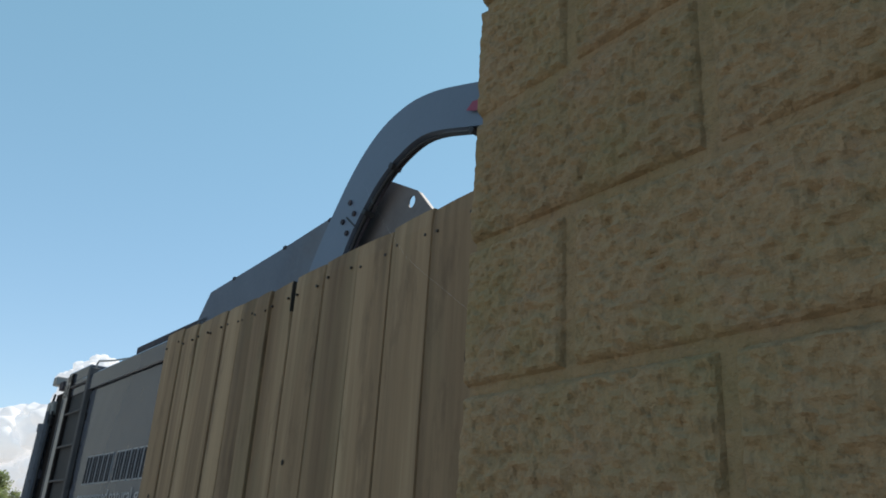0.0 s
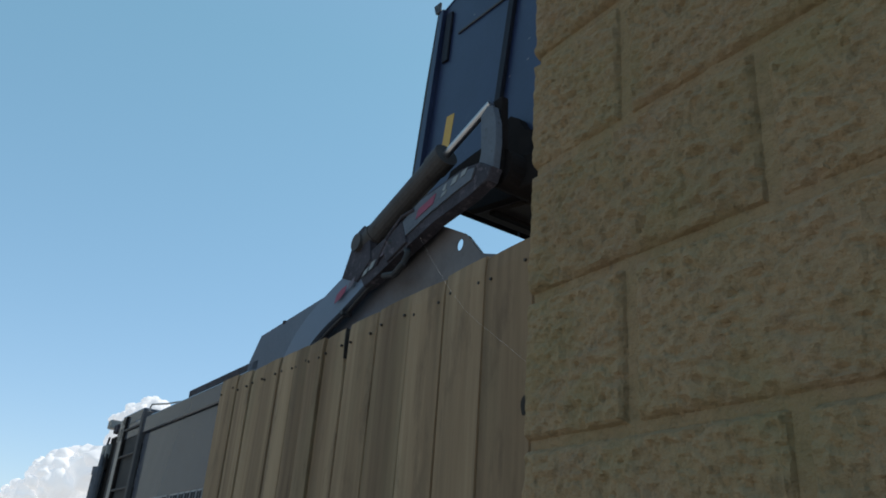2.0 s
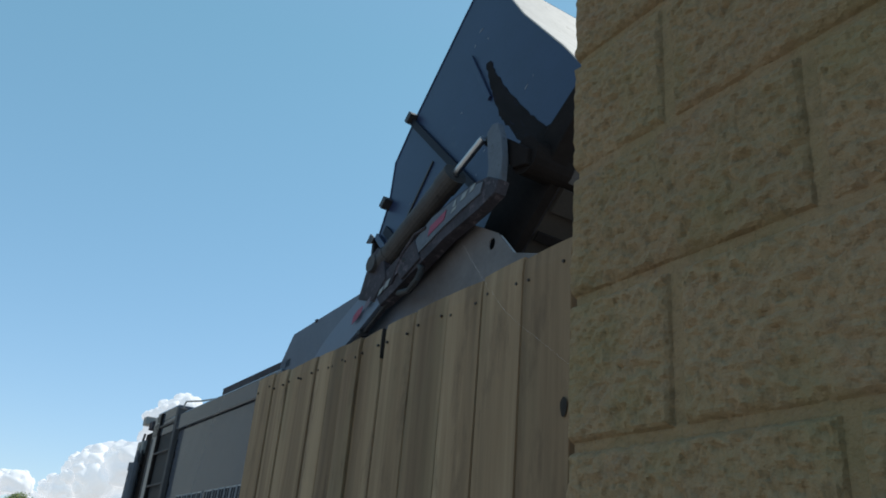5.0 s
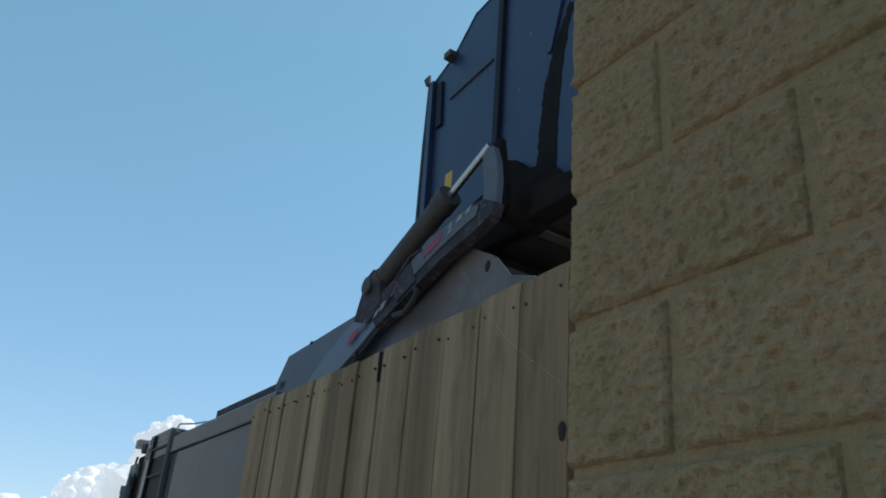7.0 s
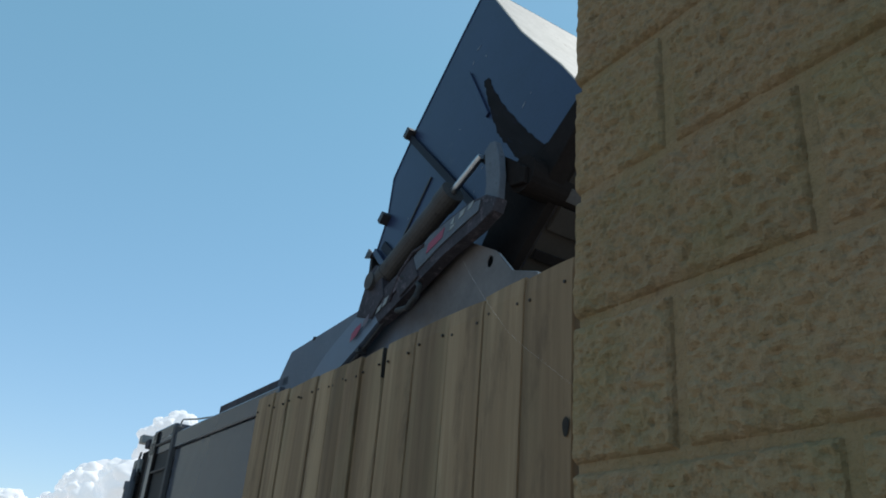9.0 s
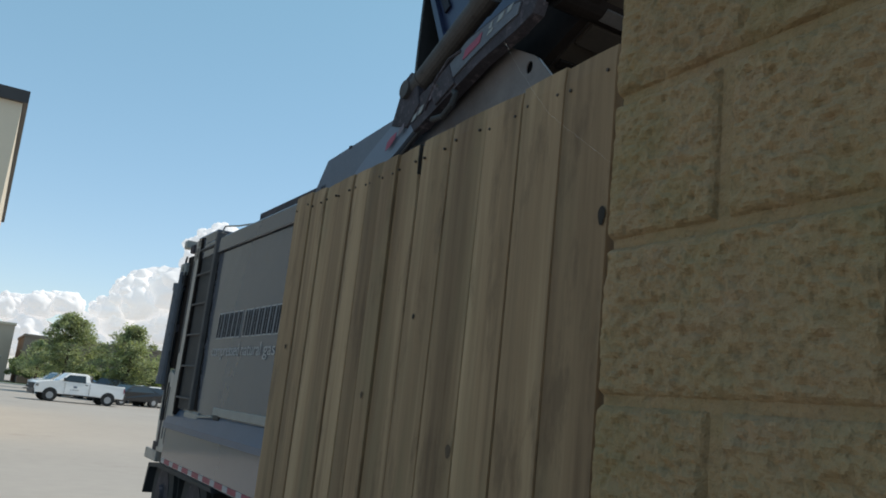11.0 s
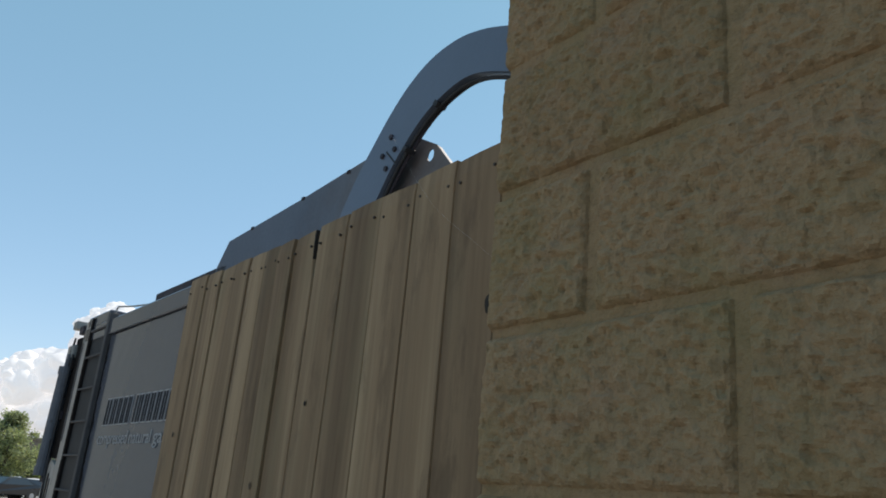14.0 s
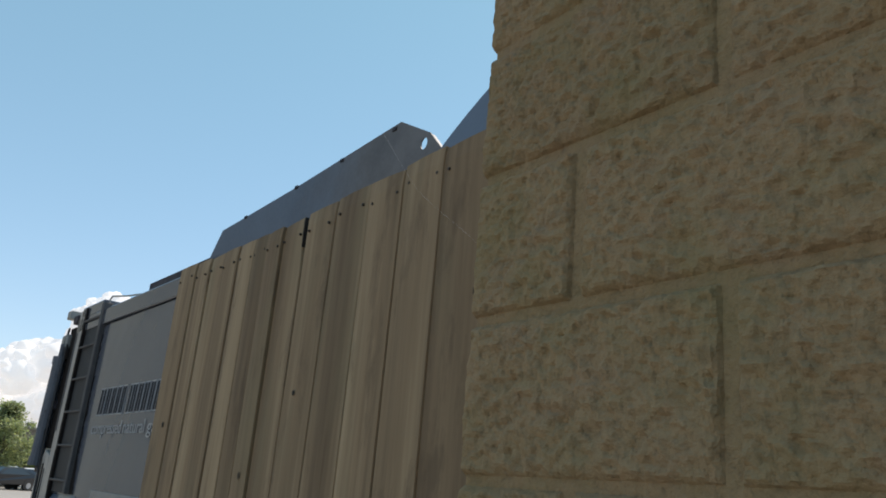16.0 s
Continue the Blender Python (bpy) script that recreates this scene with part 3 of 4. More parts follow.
        bm = bmesh.new()
        profile(bm, [(9.225, 0.95), (9.6, 0.95), (9.66, 1.4), (9.62, 1.78), (9.45, 1.9), (9.225, 1.84)], x0, x0 + 0.1, 0.01)
        part("tailgate_knee", bm, M_TAIL, root)
        # black block fills the gap behind the post, its shade put into the colour
        bm = bmesh.new()
        box(bm, x0 + 0.02, x0 + 0.08, 9.225, 9.6, 1.92, 3.3, 0.008)
        part("recess_shade", bm, M_GREASESHADE, root)
    bm = bmesh.new()
    box(bm, -0.07, 0.03, 8.24, 8.32, 1.48, 3.44, 0.01)
    part("ladder_stile", bm, M_SOOT, root)
    bm = bmesh.new()
    box(bm, -0.07, 0.03, 8.88, 8.94, 1.4, 3.46, 0.01)
    part("ladder_stile", bm, M_GREASESHADE, root)
    bm = bmesh.new()
    box(bm, -0.035, -0.0215, 8.32, 8.88, 1.48, 3.4)
    part("ladder_back", bm, M_BLACK, root)
    for z in (1.6, 1.95, 2.3, 2.65, 3.0, 3.3):
        bm = bmesh.new()
        tube(bm, (-0.062, 8.28, z), (-0.062, 8.92, z), 0.012, seg=10)
        part("ladder_rung", bm, M_SOOT, root)
    bm = bmesh.new()
    tube(bm, (-0.085, 9.63, 1.8), (-0.085, 9.57, 2.9), 0.07)
    tube(bm, (-0.085, 9.57, 2.86), (-0.085, 9.57, 2.95), 0.08)
    tube(bm, (-0.085, 9.57, 2.95), (-0.085, 9.56, 3.1), 0.03)
    tube(bm, (-0.085, 9.63, 1.72), (-0.085, 9.63, 1.82), 0.08)
    tube(bm, (-0.085, 9.56, 3.08), (0.0, 9.56, 3.08), 0.035)
    tube(bm, (-0.085, 9.63, 1.76), (0.0, 9.63, 1.76), 0.035)
    part("tailgate_cylinder", bm, M_TIP, root)
    bm = bmesh.new()
    box(bm, -0.08, 0.06, 9.5, 9.74, 3.06, 3.22, 0.02)
    part("work_lamp", bm, M_LIGHTSTEEL, root)
    bm = bmesh.new()
    box(bm, -0.07, 0.05, 9.45, 9.72, 2.92, 3.04, 0.02)
    part("lamp_bracket", bm, M_GREASESHADE, root)
    bm = bmesh.new()
    box(bm, -0.03, 0.1, 5.62, 7.5, 1.471, 1.55, 0.008)
    part("lower_strip", bm, M_LIGHTSTEEL, root)
    for y, z in ((9.74, 3.48), (9.38, 3.38), (9.66, 1.7), (9.6, 1.0), (9.55, 2.4)):
        bm = bmesh.new()
        box(bm, -0.06, 0.08, y - 0.08, y + 0.08, z - 0.05, z + 0.05, 0.012)
        part("hinge_bracket", bm, M_LIGHTSTEEL if z > 2.9 and y > 9.7 else M_STEEL, root)
    bm = bmesh.new()
    box(bm, -0.05, 0.1, 9.5, 10.08, 0.82, 0.95, 0.015)
    part("bumper_step", bm, M_TAIL, root)
    bm = bmesh.new()
    box(bm, -0.04, 0.06, 9.76, 9.84, 2.02, 2.25, 0.015)
    part("tail_lamp", bm, M_WHITE, root)
    bm = bmesh.new()
    pipe(bm, [(0.0, 8.3, 3.36), (0.0, 8.3, 3.49), (0.0, 8.25, 3.515), (0.0, 7.7, 3.44), (0.0, 7.15, 3.385), (0.0, 7.1, 3.36)], 0.009)
    part("guard_rail", bm, M_LIGHTSTEEL, root)
    bm = bmesh.new()
    box(bm, -0.05, 0.3, 8.35, 9.15, 3.36, 3.49, 0.015)
    part("service_box", bm, M_BODY, root)
    for pts in ([(-0.06, 9.55, 3.3), (-0.09, 9.6, 2.9), (-0.07, 9.62, 2.5), (-0.08, 9.55, 2.1), (-0.06, 9.6, 1.7)], [(-0.06, 9.5, 3.1), (-0.08, 9.45, 2.6), (-0.07, 9.5, 2.0), (-0.06, 9.48, 1.3)]):
        bm = bmesh.new()
        pipe(bm, pts, 0.013)
        part("hose", bm, M_BLACK, root)
    for y0, y1, z0, z1, mat in ((9.3, 9.33, 1.1, 1.7, M_SOOT), (9.44, 9.5, 1.0, 1.45, M_STEEL), (9.12, 9.2, 1.05, 1.35, M_STEEL), (8.97, 9.0, 1.5, 1.9, M_GREASESHADE), (9.16, 9.2, 2.1, 3.2, M_SOOT), (9.38, 9.42, 1.3, 1.75, M_GREASESHADE)):
        bm = bmesh.new()
        box(bm, -0.058, -0.048, y0, y1, z0, z1, 0.003)
        part("stained_plate", bm, mat, root)
    # running gear
    bm = bmesh.new()
    for x in (0.75, 1.6):
        box(bm, x, x + 0.1, -0.4, 9.6, 0.7, 0.98)
    part("chassis", bm, M_BLACK, root)
    for y in (9.0, 7.7, 0.6):
        for x in (-0.02, WIDTH - 0.28):
            wheel(root, y, x)
    bm = bmesh.new()
    profile(bm, [(9.72, 0.45), (9.62, 0.8), (9.2, 0.84), (7.0, 0.84), (6.95, 0.80), (9.2, 0.79), (9.57, 0.76), (9.67, 0.45)], -0.08, 0.3)
    part("mudguard", bm, M_BLACK, root)
    # cab, mostly hidden behind the enclosure
    bm = bmesh.new()
    profile(bm, [(-0.35, 0.55), (1.7, 0.55), (1.7, 2.75), (0.05, 2.8), (-0.25, 1.75), (-0.35, 1.6)], 0.02, WIDTH - 0.02, 0.05)
    cab = part("cab", bm, M_LIGHTSTEEL, root, "pale truck cab with dark windows")
    bm = bmesh.new()
    profile(bm, [(0.15, 1.75), (1.1, 1.75), (1.1, 2.5), (0.3, 2.5)], 0.012, WIDTH - 0.012, 0.01)
    part("side_window", bm, M_GLASS, cab)
    # black sheet by the ladder: grime, with hoses and their shadows painted in
    bm = bmesh.new()
    edge = []
    for k in range(60):
        z = 3.1 - 1.62 * k / 59
        reach = 0.02 + 0.02 * (3.1 - z) + 0.2 * max(0.0, 1.95 - z) ** 1.3 + 0.05 * noise.noise(Vector((1, 4, z * 9))) + 0.03 * noise.noise(Vector((6, 4, z * 31)))
        edge.append((8.24 - max(0.004, reach), z))
    profile(bm, [(8.26, 3.1)] + edge + [(8.26, 1.48)], -0.0225, -0.0125)
    part("grime_and_shade", bm, M_GREASESHADE, root)
    letters_as_bars(root)
    for word, y, w in (("compressed", 7.9, 0.92), ("natural", 6.93, 0.58), ("gas", 6.28, 0.3)):
        lettering(word, 0.17, M_WHITE, "lettering", root, Matrix(((0, 0, -1, -0.0228), (-1, 0, 0, y), (0, 1, 0, 2.06), (0, 0, 0, 1))), w)
    return root


OUTER = [(2.02, 0.25), (2.3, 0.75), (2.43, 1.25), (2.455, 1.6), (2.45, 1.85), (2.41, 2.05), (2.33, 2.22), (2.2, 2.37), (2.06, 2.47), (1.89, 2.555), (1.55, 2.69)]
INNER = [(1.202, 2.592), (1.482, 2.462), (1.782, 2.342), (1.942, 2.242), (2.052, 2.092), (2.122, 1.922), (2.147, 1.722), (2.142, 1.522), (2.082, 1.222), (1.942, 0.872), (1.622, 0.522)]


def smooth_line(pts, k=4):
    """The same line with rounded bends."""
    out = []
    for i in range(len(pts) - 1):
        p0, p1, p2, p3 = [Vector(pts[min(max(j, 0), len(pts) - 1)]) for j in (i - 1, i, i + 1, i + 2)]
        for u in [q / k for q in range(k)]:
            v = 0.5 * (2 * p1 + (p2 - p0) * u + (2 * p0 - 5 * p1 + 4 * p2 - p3) * u * u + (3 * p1 - p0 - 3 * p2 + p3) * u ** 3)
            out.append((v.x, v.y))
    return out + [tuple(pts[-1])]


def build_arm(root, x0, x1):
    """One gooseneck lift arm; its origin is the pivot."""
    bm = bmesh.new()
    profile(bm, [(0.1, -0.2), (1.0, -0.12)] + smooth_line(OUTER) + smooth_line(INNER) + [(0.9, 0.2), (-0.05, 0.2), (-0.2, 0.0)], x0, x1, 0.006)
    arm = part("lift_arm", bm, M_ARM, root, "blue-grey gooseneck lift arm with greasy fittings")
    # fore part, darker and greasy
    bm = bmesh.new()
    profile(bm, [(1.40, 2.715), (1.26, 2.77), (1.02, 2.83), (0.69, 2.99), (0.3, 3.045), (0.14, 3.03), (0.03, 2.97), (0.06, 2.9), (0.2, 2.855), (0.53, 2.79), (0.9, 2.665), (1.18, 2.57), (1.25, 2.55)], x0 - 0.006, x1 + 0.006, 0.01)
    fore = part("forearm", bm, M_STEEL, arm)
    bm = bmesh.new()
    profile(bm, [(0.98, 2.815), (0.69, 2.965), (0.3, 3.02), (0.17, 3.005), (0.19, 2.94), (0.36, 2.905), (0.56, 2.855), (0.88, 2.75)], x0 - 0.0155 if x0 < 0 else x0 - 0.006, x0 - 0.0055 if x0 < 0 else x1 + 0.0155, 0.003)
    part("face_plate", bm, M_TIP, fore)
    bm = bmesh.new()
    profile(bm, [(1.56, 2.67), (1.445, 2.955), (1.36, 2.99), (1.26, 2.90), (1.2, 2.72), (1.34, 2.60)], x0 - 0.014, x1 + 0.014, 0.006)
    part("cylinder_bracket", bm, M_STEEL, arm)
    bm = bmesh.new()
    profile(bm, [(0.2, 3.34), (0.15, 3.38), (0.1, 3.365), (0.055, 3.25), (0.035, 3.12), (0.04, 2.96), (0.1, 2.92), (0.18, 2.98), (0.155, 3.1)], x0 + 0.01, x1 - 0.01, 0.004)
    part("tip_plate", bm, M_TIP, arm)
    bm = bmesh.new()
    profile(bm, [(1.10, 2.79), (0.86, 2.88), (0.78, 2.73), (0.98, 2.65)], x0 - 0.02, x1 + 0.01, 0.006)
    part("clamp_plate", bm, M_STEEL, arm)
    # return pipe along the inner edge, with clamps
    pts = [(1.03, 2.635), (1.19, 2.58), (1.47, 2.446), (1.765, 2.326), (1.925, 2.226), (2.035, 2.082), (2.104, 1.916), (2.13, 1.72), (2.125, 1.53), (2.07, 1.25)]
    bm = bmesh.new()
    pipe(bm, [(x0 + 0.03, y, z) for y, z in smooth_line(pts)], 0.011)
    part("hydraulic_pipe", bm, M_BLACK, arm)
    bm = bmesh.new()
    pipe(bm, [(x0 + 0.05, y - 0.01, z + 0.012) for y, z in smooth_line(pts)], 0.008)
    part("hydraulic_pipe", bm, M_STEEL, arm)
    for y, z in ((2.075, 2.03), (1.51, 2.43), (2.125, 1.72)):
        bm = bmesh.new()
        box(bm, x0 - 0.004, x0 + 0.065, y - 0.02, y + 0.02, z - 0.016, z + 0.016, 0.004)
        part("pipe_clamp", bm, M_BLACK, arm)
    bm = bmesh.new()
    pipe(bm, [(x0 + 0.02, 1.06, 2.59), (x0, 0.9, 2.56), (x0 - 0.01, 0.79, 2.60), (x0, 0.77, 2.66), (x0 + 0.02, 0.86, 2.74), (x0 - 0.01, 0.98, 2.78)], 0.02)
    part("hose", bm, M_BLACK, arm)
    bm = bmesh.new()
    pipe(bm, [(x0 - 0.012, 1.12, 2.66), (x0 - 0.02, 1.0, 2.82), (x0 - 0.02, 0.86, 2.91), (x0 - 0.015, 0.74, 2.92)], 0.011)
    part("hose", bm, M_STEEL, arm)
    # bolts and seam of the splice plate near the bend
    for y, z in ((2.21, 1.67), (2.19, 1.55), (2.31, 1.70), (2.29, 1.58)):
        bm = bmesh.new()
        tube(bm, (x0 - 0.012, y, z), (x0, y, z), 0.017, seg=6)
        part("bolt", bm, M_STEEL, arm)
    bm = bmesh.new()
    box(bm, x0 - 0.003, x0 - 0.0005, 2.12, 2.28, 1.612, 1.622)
    part("seam", bm, M_BLACK, arm)
    # decals
    for pts, mat in (([(1.6, 2.5), (1.585, 2.555), (1.53, 2.585), (1.46, 2.6), (1.475, 2.555), (1.53, 2.52)], M_RED), ([(1.44, 2.56), (1.43, 2.61), (1.36, 2.64), (1.37, 2.585)], M_SCUFF), ([(0.71, 2.85), (0.69, 2.91), (0.52, 2.96), (0.54, 2.90)], M_RED),
                     ([(1.27, 2.615), (1.25, 2.65), (1.20, 2.67), (1.22, 2.63)], M_LIGHTSTEEL), ([(1.2, 2.64), (1.17, 2.69), (1.12, 2.70), (1.15, 2.65)], M_LIGHTSTEEL), ([(0.47, 2.915), (0.455, 2.94), (0.41, 2.95), (0.42, 2.93)], M_LIGHTSTEEL), ([(0.46, 2.955), (0.44, 2.985), (0.42, 2.99), (0.43, 2.95)], M_LIGHTSTEEL), ([(0.38, 2.96), (0.36, 3.0), (0.31, 3.01), (0.33, 2.97)], M_LIGHTSTEEL), ([(0.29, 2.98), (0.28, 3.015), (0.23, 3.025), (0.25, 2.99)], M_LIGHTSTEEL), ([(1.02, 2.70), (1.0, 2.74), (0.95, 2.755), (0.96, 2.72)], M_LIGHTSTEEL), ([(1.07, 2.70), (1.06, 2.77), (1.03, 2.78), (1.04, 2.71)], M_SCUFF), ([(0.93, 2.78), (0.92, 2.83), (0.88, 2.84), (0.9, 2.79)], M_SCUFF)):
        bm = bmesh.new()
        profile(bm, pts, x0 - 0.0185, x0 - 0.0165)
        part("decal", bm, mat, arm)
    arm.matrix_basis = pose(0, PIVOT[0], PIVOT[1])
    return arm


CYL_BASE, ROD_END, BARREL = (1.38, 2.87), (0.02, 0.16), 0.91


def build_cylinder(root, x):
    bm = bmesh.new()
    tube(bm, (0, 0.0, 0), (0, BARREL - 0.12, 0), 0.07, seg=20)
    tube(bm, (0, BARREL - 0.12, 0), (0, BARREL, 0), 0.078, seg=20)
    tube(bm, (0, 0.1, 0), (0, 0.13, 0), 0.075, seg=20)
    tube(bm, (-0.08, 0, 0), (0.08, 0, 0), 0.06, seg=16)
    barrel = part("tilt_cylinder", bm, M_CYL, root, "dirty dark hydraulic cylinder")
    bm = bmesh.new()
    tube(bm, (0, 0, 0), (0, -0.66, 0), 0.023, seg=14)
    rod = part("piston_rod", bm, M_CHROME, root, "bright chromed piston rod")
    return barrel, rod, x


def build_fork(root):
    """The fork carriage between the arms: a plate at each arm, the cross tube and two tines. Its origin is the fork pivot."""
    bm = bmesh.new()
    profile(bm, [(0.06, 0.2), (-0.02, 0.21), (-0.07, -0.05), (-0.1, -0.26), (-0.03, -0.32), (0.04, -0.22), (0.03, -0.05)], -0.05, -0.0, 0.008)
    fork = part("lift_fork", bm, M_GREASESHADE, root, "dark steel fork carriage under the bin")
    bm = bmesh.new()
    profile(bm, [(0.1, 0.2), (-0.03, 0.2), (-0.14, -0.1), (-0.1, -0.3), (0.02, -0.36), (0.14, -0.22), (0.05, -0.08)], WIDTH + 0.01, WIDTH + 0.1, 0.008)
    part("fork_plate", bm, M_STEEL, fork)
    bm = bmesh.new()
    tube(bm, (-0.02, -0.05, -0.22), (WIDTH + 0.02, -0.05, -0.22), 0.11, seg=20)
    part("cross_tube", bm, M_GREASESHADE, fork)
    for x in (0.08, WIDTH - 0.2):
        bm = bmesh.new()
        profile(bm, [(0.0, -0.1), (-0.9, -0.22), (-0.9, -0.3), (0.0, -0.32)], x, x + 0.12, 0.01)
        part("tine", bm, M_GREASESHADE, fork)
    return fork


# ---- bin ----
BIN_X0, BIN_X1 = 0.23, 2.13
RIMS = [(1.25, 0.03), (1.26, 0.27), (1.32, 1.48)]
BIN = [(1.32, 1.48), (1.02, 1.60), (0.764, 1.83), (0.39, 1.87), (-0.5, 1.89), (-0.87, 1.89), (-0.71, 1.04), (-0.65, 0.37), (-0.55, -0.3), (0.48, -0.3), (1.25, 0.03)]


def build_bin():
    root = thing("dumpster", "scratched dark blue steel front-load dumpster, lids hanging open", "dumpster")
    for x0 in (BIN_X0, BIN_X1 - 0.008):
        bm = bmesh.new()
        profile(bm, BIN, x0, x0 + 0.008)
        side = part("side_panel", bm, M_BLUEBIN, root)
        if x0 == BIN_X0:
            for pts, d, mat, nm in (([(0.435, 1.865), (0.38, 1.865), (0.36, 0.2), (0.415, 0.2)], 0.032, M_BINTRIM, "rib"),
                                    ([(-0.25, 1.44), (-0.285, 1.44), (-0.14, 0.9), (-0.105, 0.9)], 0.02, M_BLUEBIN, "rib"),
                                    ([(1.30, 1.47), (1.25, 1.47), (1.19, 0.27), (1.18, 0.03), (1.24, 0.04), (1.25, 0.27)], 0.04, M_BLUEBIN, "rim_flange"),
                                    # dark plate for a flat recess, whose shade is put into the colour
                                    ([(1.22, 1.42), (1.15, 1.42), (1.11, 1.0), (1.18, 1.0)], 0.02, M_BINTRIM, "recess_plate"),
                                    ([(1.03, 1.2), (0.5, 1.245), (0.5, 1.226), (1.03, 1.181)], 0.012, M_CAP, "brace_bar"),
                                    ([(1.0, 0.22), (0.91, 0.22), (0.91, 0.52), (1.0, 0.52)], 0.002, M_YELLOW, "sticker"),
                                    # fork sleeve, widened and blackened to paint the shade low on the bin
                                    ([(0.32, 0.12), (0.26, 0.2), (0.18, 0.24), (0.1, 0.2), (0.02, 0.1), (-0.1, 0.07), (-0.19, 0.05), (-0.26, -0.02), (-0.33, -0.1), (-0.44, -0.16), (-0.5, -0.3), (0.47, -0.3), (0.82, -0.15), (0.74, 0.03), (0.5, 0.09)], 0.06, M_GREASESHADE, "sleeve_and_shade")):
                bm = bmesh.new()
                profile(bm, pts, x0 - d, x0 - 0.001, 0.003 if d > 0.01 else 0)
                part(nm, bm, mat, side)
            # white flecks added at random, painted glints and sunlit drifting bits
            rnd = random.Random(21)
            for k in range(10):
                y, z, a, n2 = rnd.uniform(-0.75, 1.1), rnd.uniform(0.5, 1.75), rnd.uniform(0, 3.1), rnd.uniform(0.004, 0.03)
                dy, dz = math.cos(a) * n2, math.sin(a) * n2
                bm = bmesh.new()
                profile(bm, [(y - dy, z - dz), (y - dz * 0.16, z + dy * 0.16), (y + dy, z + dz), (y + dz * 0.16, z - dy * 0.16)], x0 - 0.0022, x0 - 0.0006)
                part("white_fleck", bm, M_WHITE, side)
            # dark smear with stepped edges
            bm = bmesh.new()
            left = [(-0.285, 1.2), (-0.23, 1.07), (-0.17, 0.95), (-0.11, 0.8), (-0.06, 0.6), (-0.03, 0.3), (-0.02, 0.0)]
            right = [(-0.2, -0.1), (-0.2, 0.3), (-0.22, 0.6), (-0.25, 0.85), (-0.29, 1.02), (-0.33, 1.16)]
            edge = []
            for run in (left, right):
                for (ya, za), (yb, zb) in zip(run, run[1:]):
                    edge += [(ya + (yb - ya) * k / 7 + 0.018 * noise.noise(Vector((3, (za + (zb - za) * k / 7) * 21, ya * 5))), za + (zb - za) * k / 7) for k in range(7)]
                edge.append(run[-1])
            profile(bm, edge, x0 - 0.003, x0 - 0.0005)
            part("dark_smear", bm, M_SMEAR, side)
    edge = BIN + [BIN[0]]
    for (a, b), mat, nm in zip(zip(edge, edge[1:]), (M_BLUEBIN,) * 5 + (M_BINFLOOR,) * 3 + (M_RUSTSHADE, M_RUSTBARE), ("wall_panel",) * 5 + ("floor_panel",) * 3 + ("wall_panel",) * 2):
        bm = bmesh.new()
        d = Vector((b[0] - a[0], b[1] - a[1])).normalized() * 0.008
        profile(bm, [a, b, (b[0] - d.y * -1 * -1, b[1] + d.x * -1 * -1), (a[0] - d.y, a[1] + d.x)], BIN_X0 - 0.006, BIN_X1 + 0.006)
        part(nm, bm, mat, root)
    # stiffeners under the floor, one rusty and one scraped bare, colours darkened as shade
    for y0, y1, dz, mat in ((0.02, 0.17, 0.022, M_RUSTSHADE), (-0.1, -0.02, 0.03, M_SOOT), (0.3, 0.36, 0.02, M_GREASESHADE), (-0.42, -0.34, 0.03, M_RUSTSHADE)):
        bm = bmesh.new()
        box(bm, BIN_X0 + 0.02, BIN_X1 - 0.02, y0, y1, -0.3 - dz, -0.2985, 0.003)
        part("underside_rib", bm, mat, root)
    for y, z in ((1.03, 1.585), (0.39, 1.875)):
        bm = bmesh.new()
        box(bm, BIN_X0 - 0.07, BIN_X0 + 0.05, y - 0.045, y + 0.045, z - 0.035, z + 0.022, 0.006)
        part("hinge_lug", bm, M_CAP, root)
    bm = bmesh.new()
    tube(bm, (BIN_X0 - 0.05, 1.325, 1.49), (BIN_X1 + 0.05, 1.325, 1.49), 0.016)
    part("hinge_rod", bm, M_STEEL, root)
    bm = bmesh.new()
    profile(bm, [(1.29, 1.46), (1.30, 1.55), (1.385, 1.545), (1.36, 1.51), (1.34, 1.46)], BIN_X0 - 0.05, BIN_X0 - 0.03, 0.004)
    part("hinge_hook", bm, M_CAP, root)
    lids = []
    for x0, x1 in ((BIN_X0 - 0.02, 1.17), (1.19, BIN_X1 + 0.02)):
        bm = bmesh.new()
        profile(bm, [(0.0, 0.02), (0.035, 0.0), (0.03, -0.6), (0.01, -1.48), (-0.03, -1.5), (-0.02, -1.46), (0.0, -0.6), (0.0, -0.02)], x0, x1, 0.004)
        lid = part("lid", bm, M_BLACK, root, "black plastic lid hanging from its hinge")
        lid.matrix_basis = pose(0, 1.32, 1.49)
        lids.append(lid)
    return root, lids


